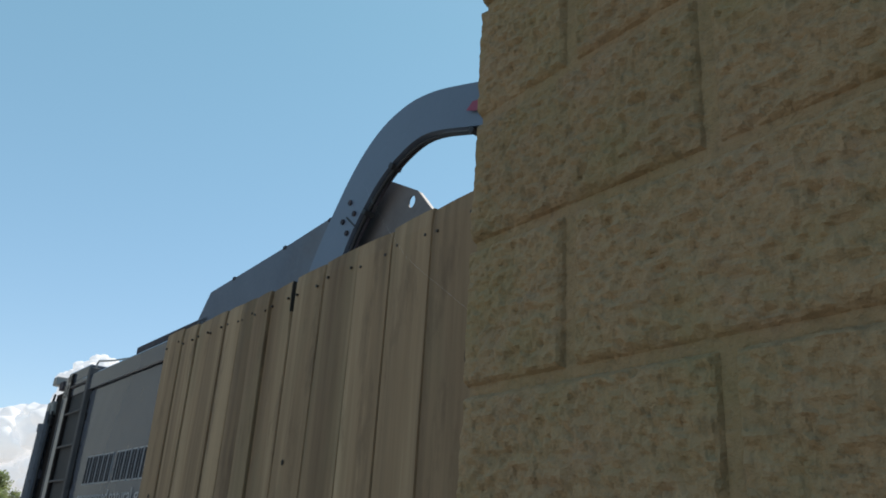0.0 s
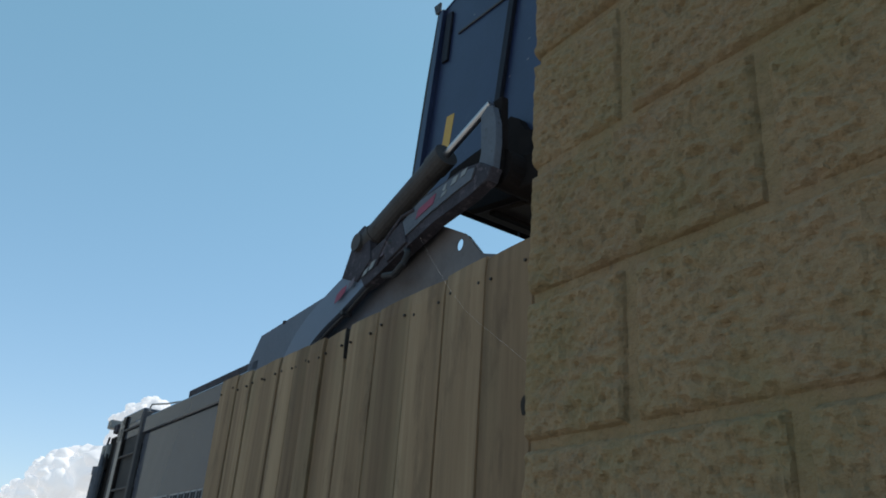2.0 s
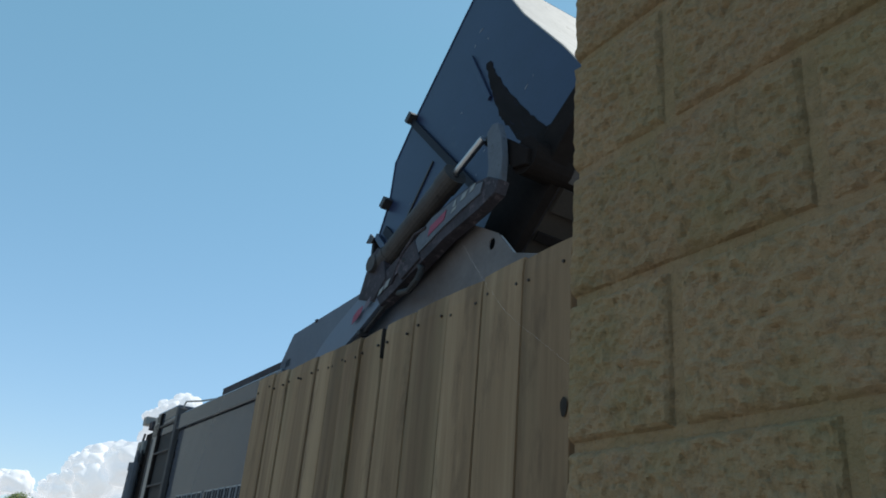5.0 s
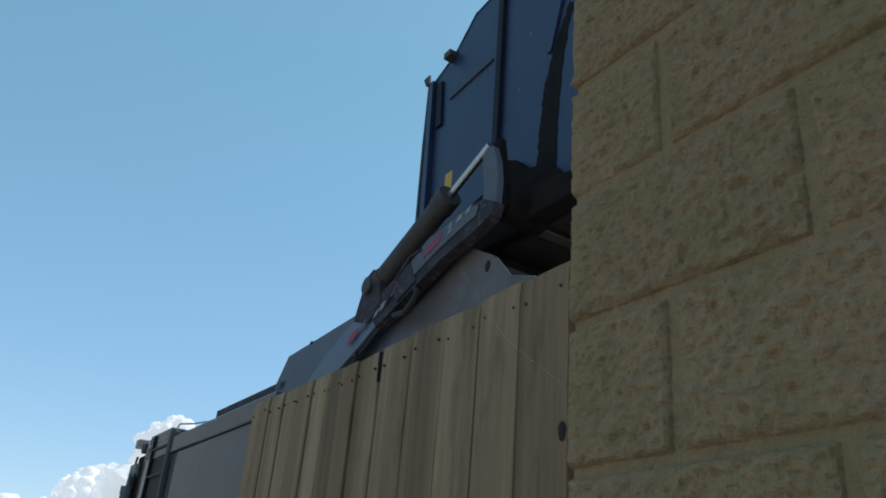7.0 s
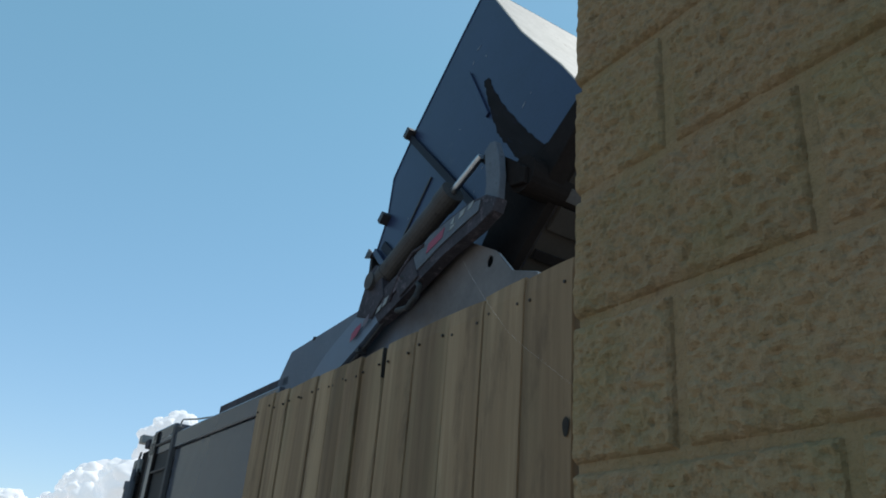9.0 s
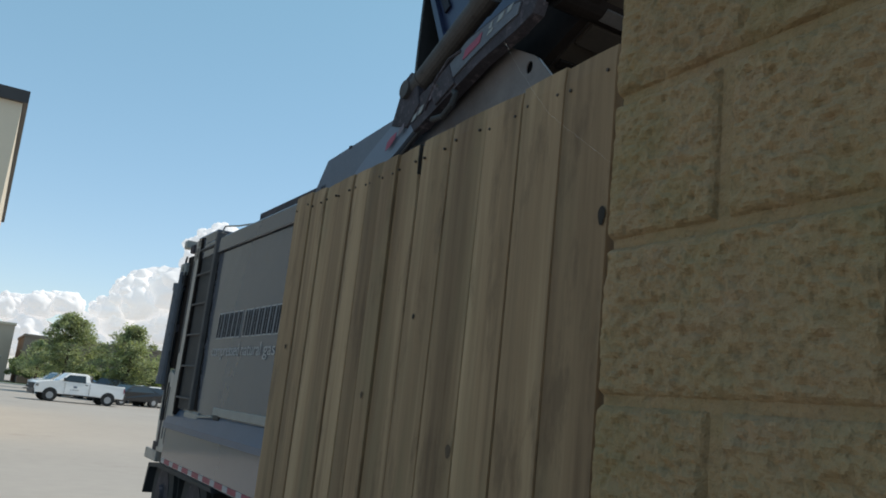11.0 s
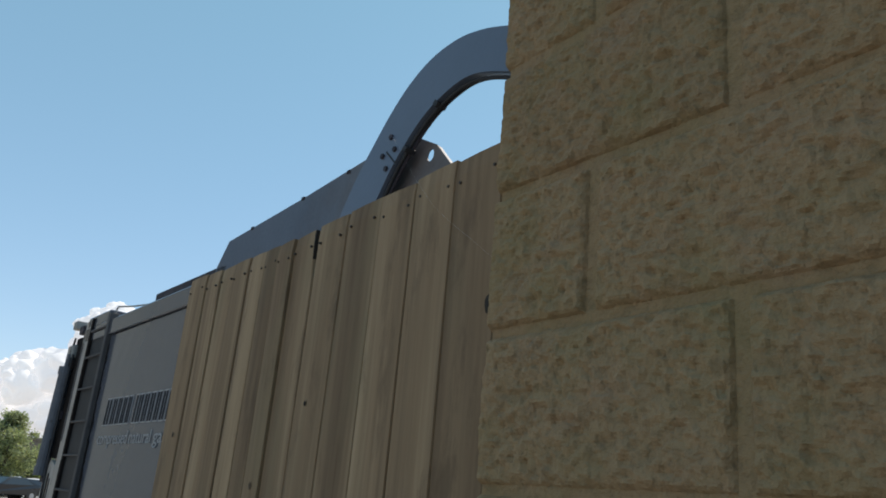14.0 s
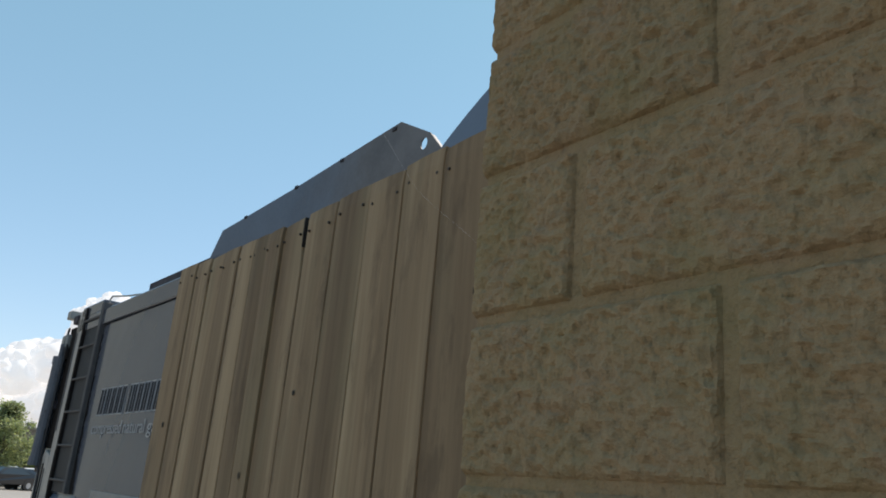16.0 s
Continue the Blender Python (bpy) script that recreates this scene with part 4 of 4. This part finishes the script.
# ---- distance ----
def car(name, label, body_pts, glass_pts, length_w, mat, m, wheels, group, bed=None):
    root = thing(name, label, "car" if name != "pickup_truck" else "pickup truck", m, group)
    w = length_w
    belt, crown = min(p[1] for p in glass_pts), max(p[1] for p in body_pts)

    def lean_in(bm):
        for v in bm.verts:
            v.co.x *= 1 - 0.2 * max(0.0, v.co.z - belt) / (crown - belt)

    bm = bmesh.new()
    profile(bm, body_pts, -w / 2, w / 2, 0.05)
    lean_in(bm)
    body = part("body", bm, mat, root)
    bm = bmesh.new()
    profile(bm, glass_pts, -w / 2 - 0.006, w / 2 + 0.006, 0.02)
    lean_in(bm)
    part("window", bm, M_GLASS, body)
    front = [p for p in body_pts if p[0] > 0 and p[1] >= belt - 0.2]
    low, high = min(front, key=lambda p: abs(p[1] - belt)), max(front, key=lambda p: p[1] - p[0] * 0.01)
    bm = bmesh.new()
    n = Vector((high[1] - low[1], low[0] - high[0])).normalized() * 0.012
    profile(bm, [(low[0] * 0.92 + high[0] * 0.08 + n.x, low[1] * 0.92 + high[1] * 0.08 + n.y), (low[0] * 0.1 + high[0] * 0.9 + n.x, low[1] * 0.1 + high[1] * 0.9 + n.y), (low[0] * 0.1 + high[0] * 0.9, low[1] * 0.1 + high[1] * 0.9), (low[0] * 0.92 + high[0] * 0.08, low[1] * 0.92 + high[1] * 0.08)], -w / 2 * 0.78, w / 2 * 0.78)
    part("windscreen", bm, M_GLASS, body)
    for s in (-1, 1):
        bm = bmesh.new()
        box(bm, s * w * 0.32 - 0.16, s * w * 0.32 + 0.16, body_pts[1][0] + 0.02, body_pts[1][0] + 0.075, 0.6, 0.76, 0.02)
        part("headlamp", bm, M_LIGHTSTEEL, body)
    if bed:
        bm = bmesh.new()
        box(bm, -w / 2 + 0.08, w / 2 - 0.08, bed[0], bed[1], bed[2] - 0.01, bed[2] + 0.006)
        part("cargo_bed", bm, M_BLACK, body)
    for y, r in wheels:
        for s in (-1, 1):
            bm = bmesh.new()
            tube(bm, (s * (w / 2 - 0.02), y, r + 0.04), (s * (w / 2 + 0.006), y, r + 0.04), r + 0.055, seg=22)
            part("wheel_arch", bm, M_BLACK, body)
            bm = bmesh.new()
            tube(bm, (s * (w / 2 - 0.2), y, r), (s * (w / 2 + 0.012), y, r), r, seg=22)
            t = part("wheel", bm, M_TYRE, root)
            bm = bmesh.new()
            tube(bm, (s * (w / 2), y, r), (s * (w / 2 + 0.03), y, r), r * 0.56, seg=16)
            part("rim", bm, M_HUB, t)
    for y in (body_pts[0][0], body_pts[1][0]):
        bm = bmesh.new()
        s = 0.02 if y > 0 else -0.02
        box(bm, -w / 2 + 0.02, w / 2 - 0.02, y - 0.05 + s, y + 0.05 + s, 0.38, 0.72 if w > 1.9 else 0.55, 0.03)
        part("bumper", bm, M_CAP, root)
    return root


PICKUP_BODY = [(-2.6, 0.48), (2.6, 0.48), (2.66, 0.78), (2.6, 1.06), (2.42, 1.14), (1.3, 1.24), (0.8, 1.74), (0.6, 1.8), (-0.3, 1.8), (-0.43, 1.72), (-0.47, 1.28), (-2.6, 1.26), (-2.63, 0.86)]
PICKUP_GLASS = [(1.14, 1.27), (0.76, 1.67), (-0.2, 1.7), (-0.24, 1.25)]
SEDAN_BODY = [(-2.3, 0.35), (2.3, 0.35), (2.32, 0.7), (1.1, 0.92), (0.4, 1.42), (-0.9, 1.45), (-1.7, 1.0), (-2.3, 0.95)]
SEDAN_GLASS = [(0.95, 0.95), (0.35, 1.36), (-0.85, 1.39), (-1.45, 1.0)]
SUV_BODY = [(-2.3, 0.4), (2.3, 0.4), (2.3, 0.95), (1.2, 1.1), (0.5, 1.7), (-2.0, 1.75), (-2.3, 1.2)]
SUV_GLASS = [(1.0, 1.12), (0.45, 1.62), (-1.9, 1.66), (-2.0, 1.15)]


def tree(label, x, y, h, r, seed, leaves=2600, low=0.28):
    rnd = random.Random(seed)
    root = thing("tree", label, "tree", pose(x, y, 0), "parking lot trees")
    bm = bmesh.new()
    tube(bm, (0, 0, 0), (0.05, 0, h * 0.45), 0.16, 0.1, 10)
    tube(bm, (0.05, 0, h * 0.45), (0, 0.05, h * 0.85), 0.1, 0.03, 8)
    for k in range(11):
        a, z = k * 2.4, h * (0.3 + 0.045 * k)
        tube(bm, (0.03, 0, z), (math.cos(a) * r * 0.75, math.sin(a) * r * 0.75, z + h * 0.16), 0.05, 0.012, 6)
    part("trunk", bm, M_BARK, root)
    bm = bmesh.new()
    tube(bm, (0, 0, 0.004), (0, 0, 0.09), 0.9, 0.75, 20)
    part("mulch_ring", bm, M_BARK, root)
    lumps = []
    for k in range(95):
        q = rnd.random()
        z = h * (low + (0.97 - low) * q)
        prof = math.sin(math.pi * min(1, 0.16 + 0.84 * q) ** 0.8) * 0.95 + 0.1
        a, d = rnd.uniform(0, math.tau), rnd.uniform(0.2, 1.0)
        lumps.append((r * prof * d * math.cos(a), r * prof * d * math.sin(a), z, r * rnd.uniform(0.15, 0.32)))
    verts, faces = [], []
    for k in range(leaves):
        cx, cy, cz, cr = lumps[k % len(lumps)]
        v = Vector((rnd.gauss(0, 1), rnd.gauss(0, 1), rnd.gauss(0, 1)))
        v = v.normalized() * cr * rnd.uniform(0.3, 1.2)
        v.z *= 0.6
        s = rnd.uniform(0.045, 0.09)
        q = Euler((rnd.uniform(-1, 1), rnd.uniform(-1, 1), rnd.uniform(0, 6.3))).to_matrix()
        b0 = len(verts)
        for c in ((-s, -s * 0.6, 0), (s * 0.2, -s * 0.8, 0.03), (s * 1.2, 0, 0), (s * 0.2, s * 0.8, 0.03), (-s, s * 0.6, 0)):
            p = q @ Vector(c)
            verts.append((cx + v.x + p.x, cy + v.y + p.y, cz + v.z + p.z))
        faces.append(tuple(range(b0, b0 + 5)))
    me = bpy.data.meshes.new("crown")
    me.from_pydata(verts, [], faces)
    me.materials.append(M_LEAF)
    ob = new("crown", me)
    ob.parent = root
    return root


def woods(x0, x1, y, h, seed):
    rnd = random.Random(seed)
    verts, faces = [], []
    n = int((x1 - x0) * 60)
    for k in range(n):
        x = rnd.uniform(x0, x1)
        top = h * (0.72 + 0.28 * noise.noise(Vector((x * 0.22, seed, 0))) + 0.16 * noise.noise(Vector((x * 0.9, seed, 3))))
        z, yy, s = rnd.uniform(0.2, 1) ** 0.7 * top, y + rnd.uniform(-2, 2), rnd.uniform(0.15, 0.4)
        q = Euler((rnd.uniform(-1.2, 1.2), rnd.uniform(-1.2, 1.2), rnd.uniform(0, 6.3))).to_matrix()
        b0 = len(verts)
        for c in ((-s, -s * 0.6, 0), (s * 0.2, -s * 0.8, 0.05), (s * 1.2, 0, 0), (s * 0.2, s * 0.8, 0.05), (-s, s * 0.6, 0)):
            p = q @ Vector(c)
            verts.append((x + p.x, yy + p.y, z + p.z))
        faces.append(tuple(range(b0, b0 + 5)))
    me = bpy.data.meshes.new("woods")
    me.from_pydata(verts, [], faces)
    me.materials.append(M_WOODS)
    return tagged(new("woods", me), "dark green distant belt of trees behind the lot", "trees", kind="stuff")


def cloud(label, puffs, seed):
    rnd = random.Random(seed)
    verts, faces = [], []
    for px, pz, pr in puffs:
        for k in range(20):
            a = rnd.uniform(0, math.tau)
            d = pr * (0.85 * k / 19)
            r = pr * rnd.uniform(0.8, 1.1) * (0.6 - 0.42 * k / 19)
            c = Vector((px + d * math.cos(a), 1500 + rnd.uniform(-0.6, 0.6) * pr, pz + abs(d * math.sin(a)) * 0.8 - pr * 0.15))
            bm = bmesh.new()
            bmesh.ops.create_icosphere(bm, subdivisions=4 if k < 8 else 3, radius=1)
            b0 = len(verts)
            for v in bm.verts:
                w = c + v.co * r
                k2 = 1 + 0.3 * noise.noise(w * (1.6 / r)) + 0.1 * noise.noise(w * (4.0 / r)) + 0.05 * noise.noise(w * (10.0 / r))
                p = c + v.co * r * k2
                verts.append((p.x, p.y, max(p.z, pz - pr * 0.5)))
            for f in bm.faces:
                faces.append(tuple(b0 + v.index for v in f.verts))
            bm.free()
    me = bpy.data.meshes.new("cloud")
    me.from_pydata(verts, [], faces)
    me.materials.append(M_CLOUD)
    me.polygons.foreach_set("use_smooth", [True] * len(me.polygons))
    return tagged(new("cloud", me), label, "cloud", "cumulus clouds", kind="structure")


def far_building(name, label, x0, x1, y0, y1, h, mat, windows, cap=0.5, cap_mat=None):
    root = thing(name, label, "building", pose(0, 0, 0))
    bm = bmesh.new()
    box(bm, x0, x1, y0, y1, 0, h)
    body = part("wall", bm, mat, root)
    bm = bmesh.new()
    box(bm, x0 - 0.12, x1 + 0.12, y0 - 0.12, y1 + 0.12, h, h + cap)
    part("coping", bm, cap_mat or M_CAP, root)
    for a, b, z0, z1 in windows:
        bm = bmesh.new()
        box(bm, a, b, y0 - 0.05, y0 + 0.05, z0, z1)
        win = part("window", bm, M_GLASS, root)
        bm = bmesh.new()
        box(bm, a - 0.1, b + 0.1, y0 - 0.12, y0 - 0.02, z1, z1 + 0.15)
        part("frame", bm, M_KERB, win)
    return root


# ---- put the place together ----
fence_leaf("weathered tan board gate leaf hinged at the block wall", [0.215, 0.35, 0.494, 0.66, 0.819, 0.966, 1.134, 1.293], [2.452, 2.453, 2.452, 2.456, 2.452, 2.454, 2.455], 11,
           [(1.228, 1.959, 0.006, 0.007), (1.05, 1.858, 0.007, 0.01), (0.987, 1.641, 0.012, 0.016), (0.511, 2.111, 0.010, 0.019)], (0.0, 0.15, -0.1, 0.1))
fence_leaf("weathered tan board gate leaf with a slightly raised edge", [1.302, 1.455, 1.56, 1.66, 1.78, 1.907, 2.037, 2.165, 2.33], [2.456, 2.454, 2.457, 2.46, 2.463, 2.466, 2.47, 2.475], 31,
           [(2.21, 1.9, 0.007, 0.009), (1.5, 1.75, 0.008, 0.01)], (-0.42, -0.05, 0.05, 0.1, -0.05, 0.05, 0.0, 0.0), 0.006, 0.016)
# hidden black backing, added so that the gap between the leaves looks dark
bm = bmesh.new()
box(bm, 0.325, 0.38, 1.25, 1.46, 0, 2.478, 0.004)
tagged(link_mesh("gap_backing", bm, M_GREASESHADE), "black backing added behind the gap of the gate leaves", "post")

truck = build_truck()
arms = [build_arm(truck, *ARM_X), build_arm(truck, WIDTH + 0.055, WIDTH + 0.12)]
cylinders = [build_cylinder(truck, -0.085), build_cylinder(truck, WIDTH + 0.06)]
fork = build_fork(truck)
dumpster, lids = build_bin()

pickup = car("pickup_truck", "white single-cab pickup truck driving across the lot", PICKUP_BODY, PICKUP_GLASS, 1.95, M_CARWHITE, pose(4.95, 55.0, 0, 0, 0, 99), [(1.72, 0.37), (-1.66, 0.37)], "vehicles in the lot", (-2.5, -0.53, 1.262))
for side in (-1, 1):
    for y0, y1, z0, z1, mat, nm in ((-0.5, -0.48, 0.55, 1.24, M_BLACK, "door_seam"), (0.95, 0.965, 0.55, 1.2, M_BLACK, "door_seam"), (-0.36, -0.2, 1.12, 1.16, M_BLACK, "door_handle"), (-0.9, 0.95, 0.42, 0.5, M_BLACK, "sill_step"),
                                    (2.42, 2.6, 0.84, 0.99, M_LIGHTSTEEL, "headlight"), (-2.61, -2.54, 0.85, 1.15, M_RED, "tail_light"), (0.1, 0.62, 0.78, 0.8, M_CAP, "door_lettering_bar"), (0.25, 0.45, 0.92, 1.02, M_BLUEBAND, "door_emblem")):
        bm = bmesh.new()
        box(bm, side * 0.977, side * 0.985, y0, y1, z0, z1)
        part(nm, bm, mat, pickup)
    bm = bmesh.new()
    box(bm, side * 1.0, side * 1.16, 0.98, 1.1, 1.3, 1.48, 0.02)
    tube(bm, (side * 0.9, 1.02, 1.36), (side * 1.05, 1.02, 1.38), 0.02, seg=8)
    part("wing_mirror", bm, M_BLACK, pickup)
bm = bmesh.new()
box(bm, -0.85, 0.85, 2.62, 2.69, 0.68, 1.0, 0.02)
part("grille", bm, M_BLACK, pickup)
bm = bmesh.new()
box(bm, -0.85, 0.85, -0.62, -0.56, 1.27, 1.7, 0.01)
part("rear_window", bm, M_GLASS, pickup)
for x, y, rz, pts, gl, mat, lab in ((9.1, 60.3, 121, SEDAN_BODY, SEDAN_GLASS, M_CARDARK, "black sedan parked beside others"), (8.5, 65.5, 148, SUV_BODY, SUV_GLASS, M_CARDARK, "dark sport utility car parked in line"),
                                    (11.6, 63.2, 160, SEDAN_BODY, SEDAN_GLASS, M_CARWHITE, "white sedan parked beside others"), (6.9, 92, 105, SUV_BODY, SUV_GLASS, M_CARSILVER, "silver sport utility car parked in line"),
                                    (5.7, 74, 108, SUV_BODY, SUV_GLASS, M_CARWHITE, "white sport utility car parked in line"), (10.6, 70, 150, SEDAN_BODY, SEDAN_GLASS, M_CARWHITE, "white sedan parked under a tree"),
                                    (6.6, 68, 150, SEDAN_BODY, SEDAN_GLASS, M_CARBLUE, "bright blue sedan parked in line"),
                                    (14.6, 63, 168, SUV_BODY, SUV_GLASS, M_CARSILVER, "silver sport utility car parked in line"), (17.0, 64, 168, SEDAN_BODY, SEDAN_GLASS, M_CARDARK, "black sedan parked beside others")):
    car("parked_car", lab, pts, gl, 1.8, mat, pose(x, y, 0, 0, 0, rz), [(1.4, 0.33), (-1.4, 0.33)], "vehicles in the lot")
tree("leafy green parking lot tree with a rounded crown", 5.5, 71, 6.6, 2.7, 3, 14000)
tree("leafy bright green parking lot tree", 9.7, 67, 5.9, 2.7, 5, 14000)
tree("leafy green parking lot tree beside parked cars", 15.5, 70, 6.6, 3.2, 8, 3600)
tree("small leafy green parking lot tree", 4.3, 84, 4.6, 2.0, 12)
woods(2.6, 46, 104, 3.8, 4)
far_building("store_building", "long low tan store building behind the trees", 3.8, 64, 107, 126, 5.55, M_BROWN, [(8 + 6 * i, 10.5 + 6 * i, 0.3, 2.6) for i in range(7)], 0.3, M_BROWN)
far_building("store_building", "tan store building with windows at its base", -36, 2.6, 110, 130, 6.8, M_STUCCO, [(-7.2 + 2.4 * i, -5.5 + 2.4 * i, 0.5, 2.9) for i in range(4)], 0.25, M_STUCCO2)
far_building("store_building", "tall pale stucco store with a dark metal coping", -28, -0.92, 22, 42, 8.35, M_STUCCO2, [], 0.32)
bm = bmesh.new()
box(bm, -4, 60, 96.7, 97.0, 0, 0.14)
tagged(link_mesh("kerb", bm, M_KERB), "pale concrete kerb along the planting strip", "kerb", kind="structure")
bm = bmesh.new()
box(bm, -4, 60, 97.0, 106, -0.02, 0.1)
tagged(link_mesh("lawn", bm, M_GRASS), "mown green planting strip behind the kerb", "lawn", kind="structure")

cloud("bright white towering cumulus cloud", [(352, 276, 48), (322, 258, 40), (345, 215, 72), (266, 165, 72), (222, 132, 58), (275, 100, 62), (345, 120, 72), (415, 150, 70), (198, 95, 42), (214, 158, 40), (180, 118, 36)], 1)
cloud("low bright white cumulus cloud bank", [(112, 118, 36), (70, 108, 40), (25, 98, 38), (140, 85, 36), (-30, 88, 44), (-90, 100, 50), (60, 60, 50)], 2)
cloud("thin low white cloud on the horizon", [(150, 52, 52), (60, 45, 48), (215, 62, 50), (270, 55, 50), (330, 50, 45), (-40, 45, 45)], 3)

# spider silk from the wall's corner, its free end afloat
bm = bmesh.new()
pipe(bm, [(-0.0032, 0.184, 2.068), (-0.0195, 0.235, 2.112), (-0.0235, 0.275, 2.142), (-0.027, 0.315, 2.175), (-0.041, 0.35, 2.225), (-0.054, 0.383, 2.277), (-0.062, 0.402, 2.312)], 0.00005, 5)
tagged(link_mesh("spider_thread", bm, M_SILK), "fine glinting strand of spider silk on the wall corner", "spider silk")

# scraps of paper that the wind carries off while the bin is shaken
scraps = []
rnd = random.Random(44)
for k in range(5):
    bm = bmesh.new()
    w, h = rnd.uniform(0.006, 0.012), rnd.uniform(0.003, 0.007)
    c = [bm.verts.new(p) for p in ((-w, -h, 0), (0, -h * 1.2, 0.002), (w, -h * 0.6, 0), (w * 0.8, h, 0.001), (-w * 0.3, h * 1.1, 0.002), (-w, h * 0.5, 0))]
    bm.faces.new(c)
    bmesh.ops.solidify(bm, geom=bm.faces[:], thickness=0.0004)
    scrap = tagged(link_mesh("paper_scrap", bm, M_PAPER), "tiny pale scrap of paper carried by the wind", "litter", "drifting scraps")
    scraps.append((scrap, Vector((rnd.uniform(1.9, 2.6), rnd.uniform(5.7, 6.4), 3.412)), Vector((rnd.uniform(1.25, 1.45), rnd.uniform(2.5, 3.3), rnd.uniform(4.9, 6.0))), Vector((rnd.uniform(0.7, 1.1), rnd.uniform(1.6, 2.4), 0.004)), 5.3 + 0.35 * k, rnd.uniform(0, 360)))

lay_wall()


# ---- what moves ----
ARM_TURN = [(0.0, 39.8), (0.5, 32.3), (1.0, 23.9), (1.5, 14.8), (2.0, 4.1), (2.5, 0.0), (3.0, 0.0), (3.5, 0.0), (6.0, 0.0), (8.0, 0.0), (10.5, 0.0), (11.5, -0.3), (12.0, 2.5), (12.5, 10.7), (13.0, 23.7), (13.5, 33.9), (14.0, 44.3), (14.5, 49.8), (15.0, 54.2), (15.5, 60.9), (16.0, 71.0)]
BIN_TURN = [(0.0, 10.0), (1.0, 6.0), (1.8, 5.0), (2.0, 4.5), (2.5, -5.5), (3.0, -23.4), (3.5, -39.6), (3.7, -45.5), (4.2, -46.0), (5.0, -44.0), (5.6, -38.0), (6.0, -25.1), (6.5, -10.0), (7.0, 0.0), (7.2, -6.0), (7.5, -27.2), (8.0, -30.7), (8.6, -40.0), (9.4, -44.0), (10.0, -43.0), (10.5, -37.8), (11.0, -25.0), (11.5, -23.0), (12.0, -15.1), (12.5, -6.7), (13.0, -2.0), (14.0, 4.0), (16.0, 20.0)]


LID_SWING = [(0.0, 0.0), (11.5, 0.0), (12.0, 0.0), (12.5, 25.0), (13.0, 16.0), (13.5, 8.0), (16.0, 0.0)]


def at(rows, t):
    return float(np.interp(t, [r[0] for r in rows], [r[1] for r in rows]))


# pickup crossing the lot: seconds, x
DRIVE = [(0.0, 38.0), (8.0, 13.6), (10.3, 7.2), (10.8, 5.72), (11.1, 4.75), (11.5, 3.12), (11.8, 1.75), (12.5, -1.5), (16.0, -18.0)]


def motions():
    walk(pickup, [(t, pose(x, 55.0 + (x - 4.5) * 0.1, 0, 0, 0, 97)) for t, x in DRIVE])
    # wind lifts each scrap off the truck's roof, past the bin and down to the ground
    for scrap, start, apex, end, t0, a in scraps:
        path = [(t0 + 0.35 * k, start.lerp(apex, u).lerp(apex.lerp(end, u), u)) for k, u in ((k, k / 9) for k in range(10))]
        tumble = [(t, pose(*p, 38 * k if k < 9 else 360, 0, a + 40 * k)) for k, (t, p) in enumerate(path)]
        walk(scrap, [(0.0, tumble[0][1])] + tumble + [(16.0, tumble[-1][1])])
    times = sorted({r[0] for r in ARM_TURN} | {r[0] for r in BIN_TURN})
    # a lid hangs plumb unless the rim holds it, and swings out when the bin is righted
    for arm in arms:
        walk(arm, [(t, pose(0, *PIVOT, at(ARM_TURN, t))) for t in times])
    fork_rows, bin_rows, lid_rows, barrel_rows, rod_rows = [], [], [], [], []
    for t in times:
        a, b = at(ARM_TURN, t), at(BIN_TURN, t)
        fy, fz = turned(FORK, a)
        fy, fz = fy + PIVOT[0], fz + PIVOT[1]
        fork_rows.append((t, pose(0, fy, fz, a + b)))
        bin_rows.append((t, TRUCK_AT @ pose(0, fy, fz, a + b)))
        lid_rows.append((t, -(a + b)))
        e = turned(ROD_END, b)
        ey, ez = FORK[0] + e[0], FORK[1] + e[1]
        gy, gz = turned(CYL_BASE, a)
        gy, gz = gy + PIVOT[0], gz + PIVOT[1]
        ey, ez = turned((ey, ez), a)
        ey, ez = ey + PIVOT[0], ez + PIVOT[1]
        slope = math.degrees(math.atan2(ez - gz, ey - gy))
        barrel_rows.append((t, gy, gz, slope))
        rod_rows.append((t, ey, ez, slope))
    walk(fork, fork_rows)
    walk(dumpster, bin_rows)
    for lid in lids:
        walk(lid, [(t, pose(0, 1.32, 1.49, max(-1.0, d) + at(LID_SWING, t))) for t, d in lid_rows])
    for barrel, rod, x in cylinders:
        walk(barrel, [(t, pose(x, y, z, s)) for t, y, z, s in barrel_rows])
        walk(rod, [(t, pose(x, y, z, s)) for t, y, z, s in rod_rows])


motions()
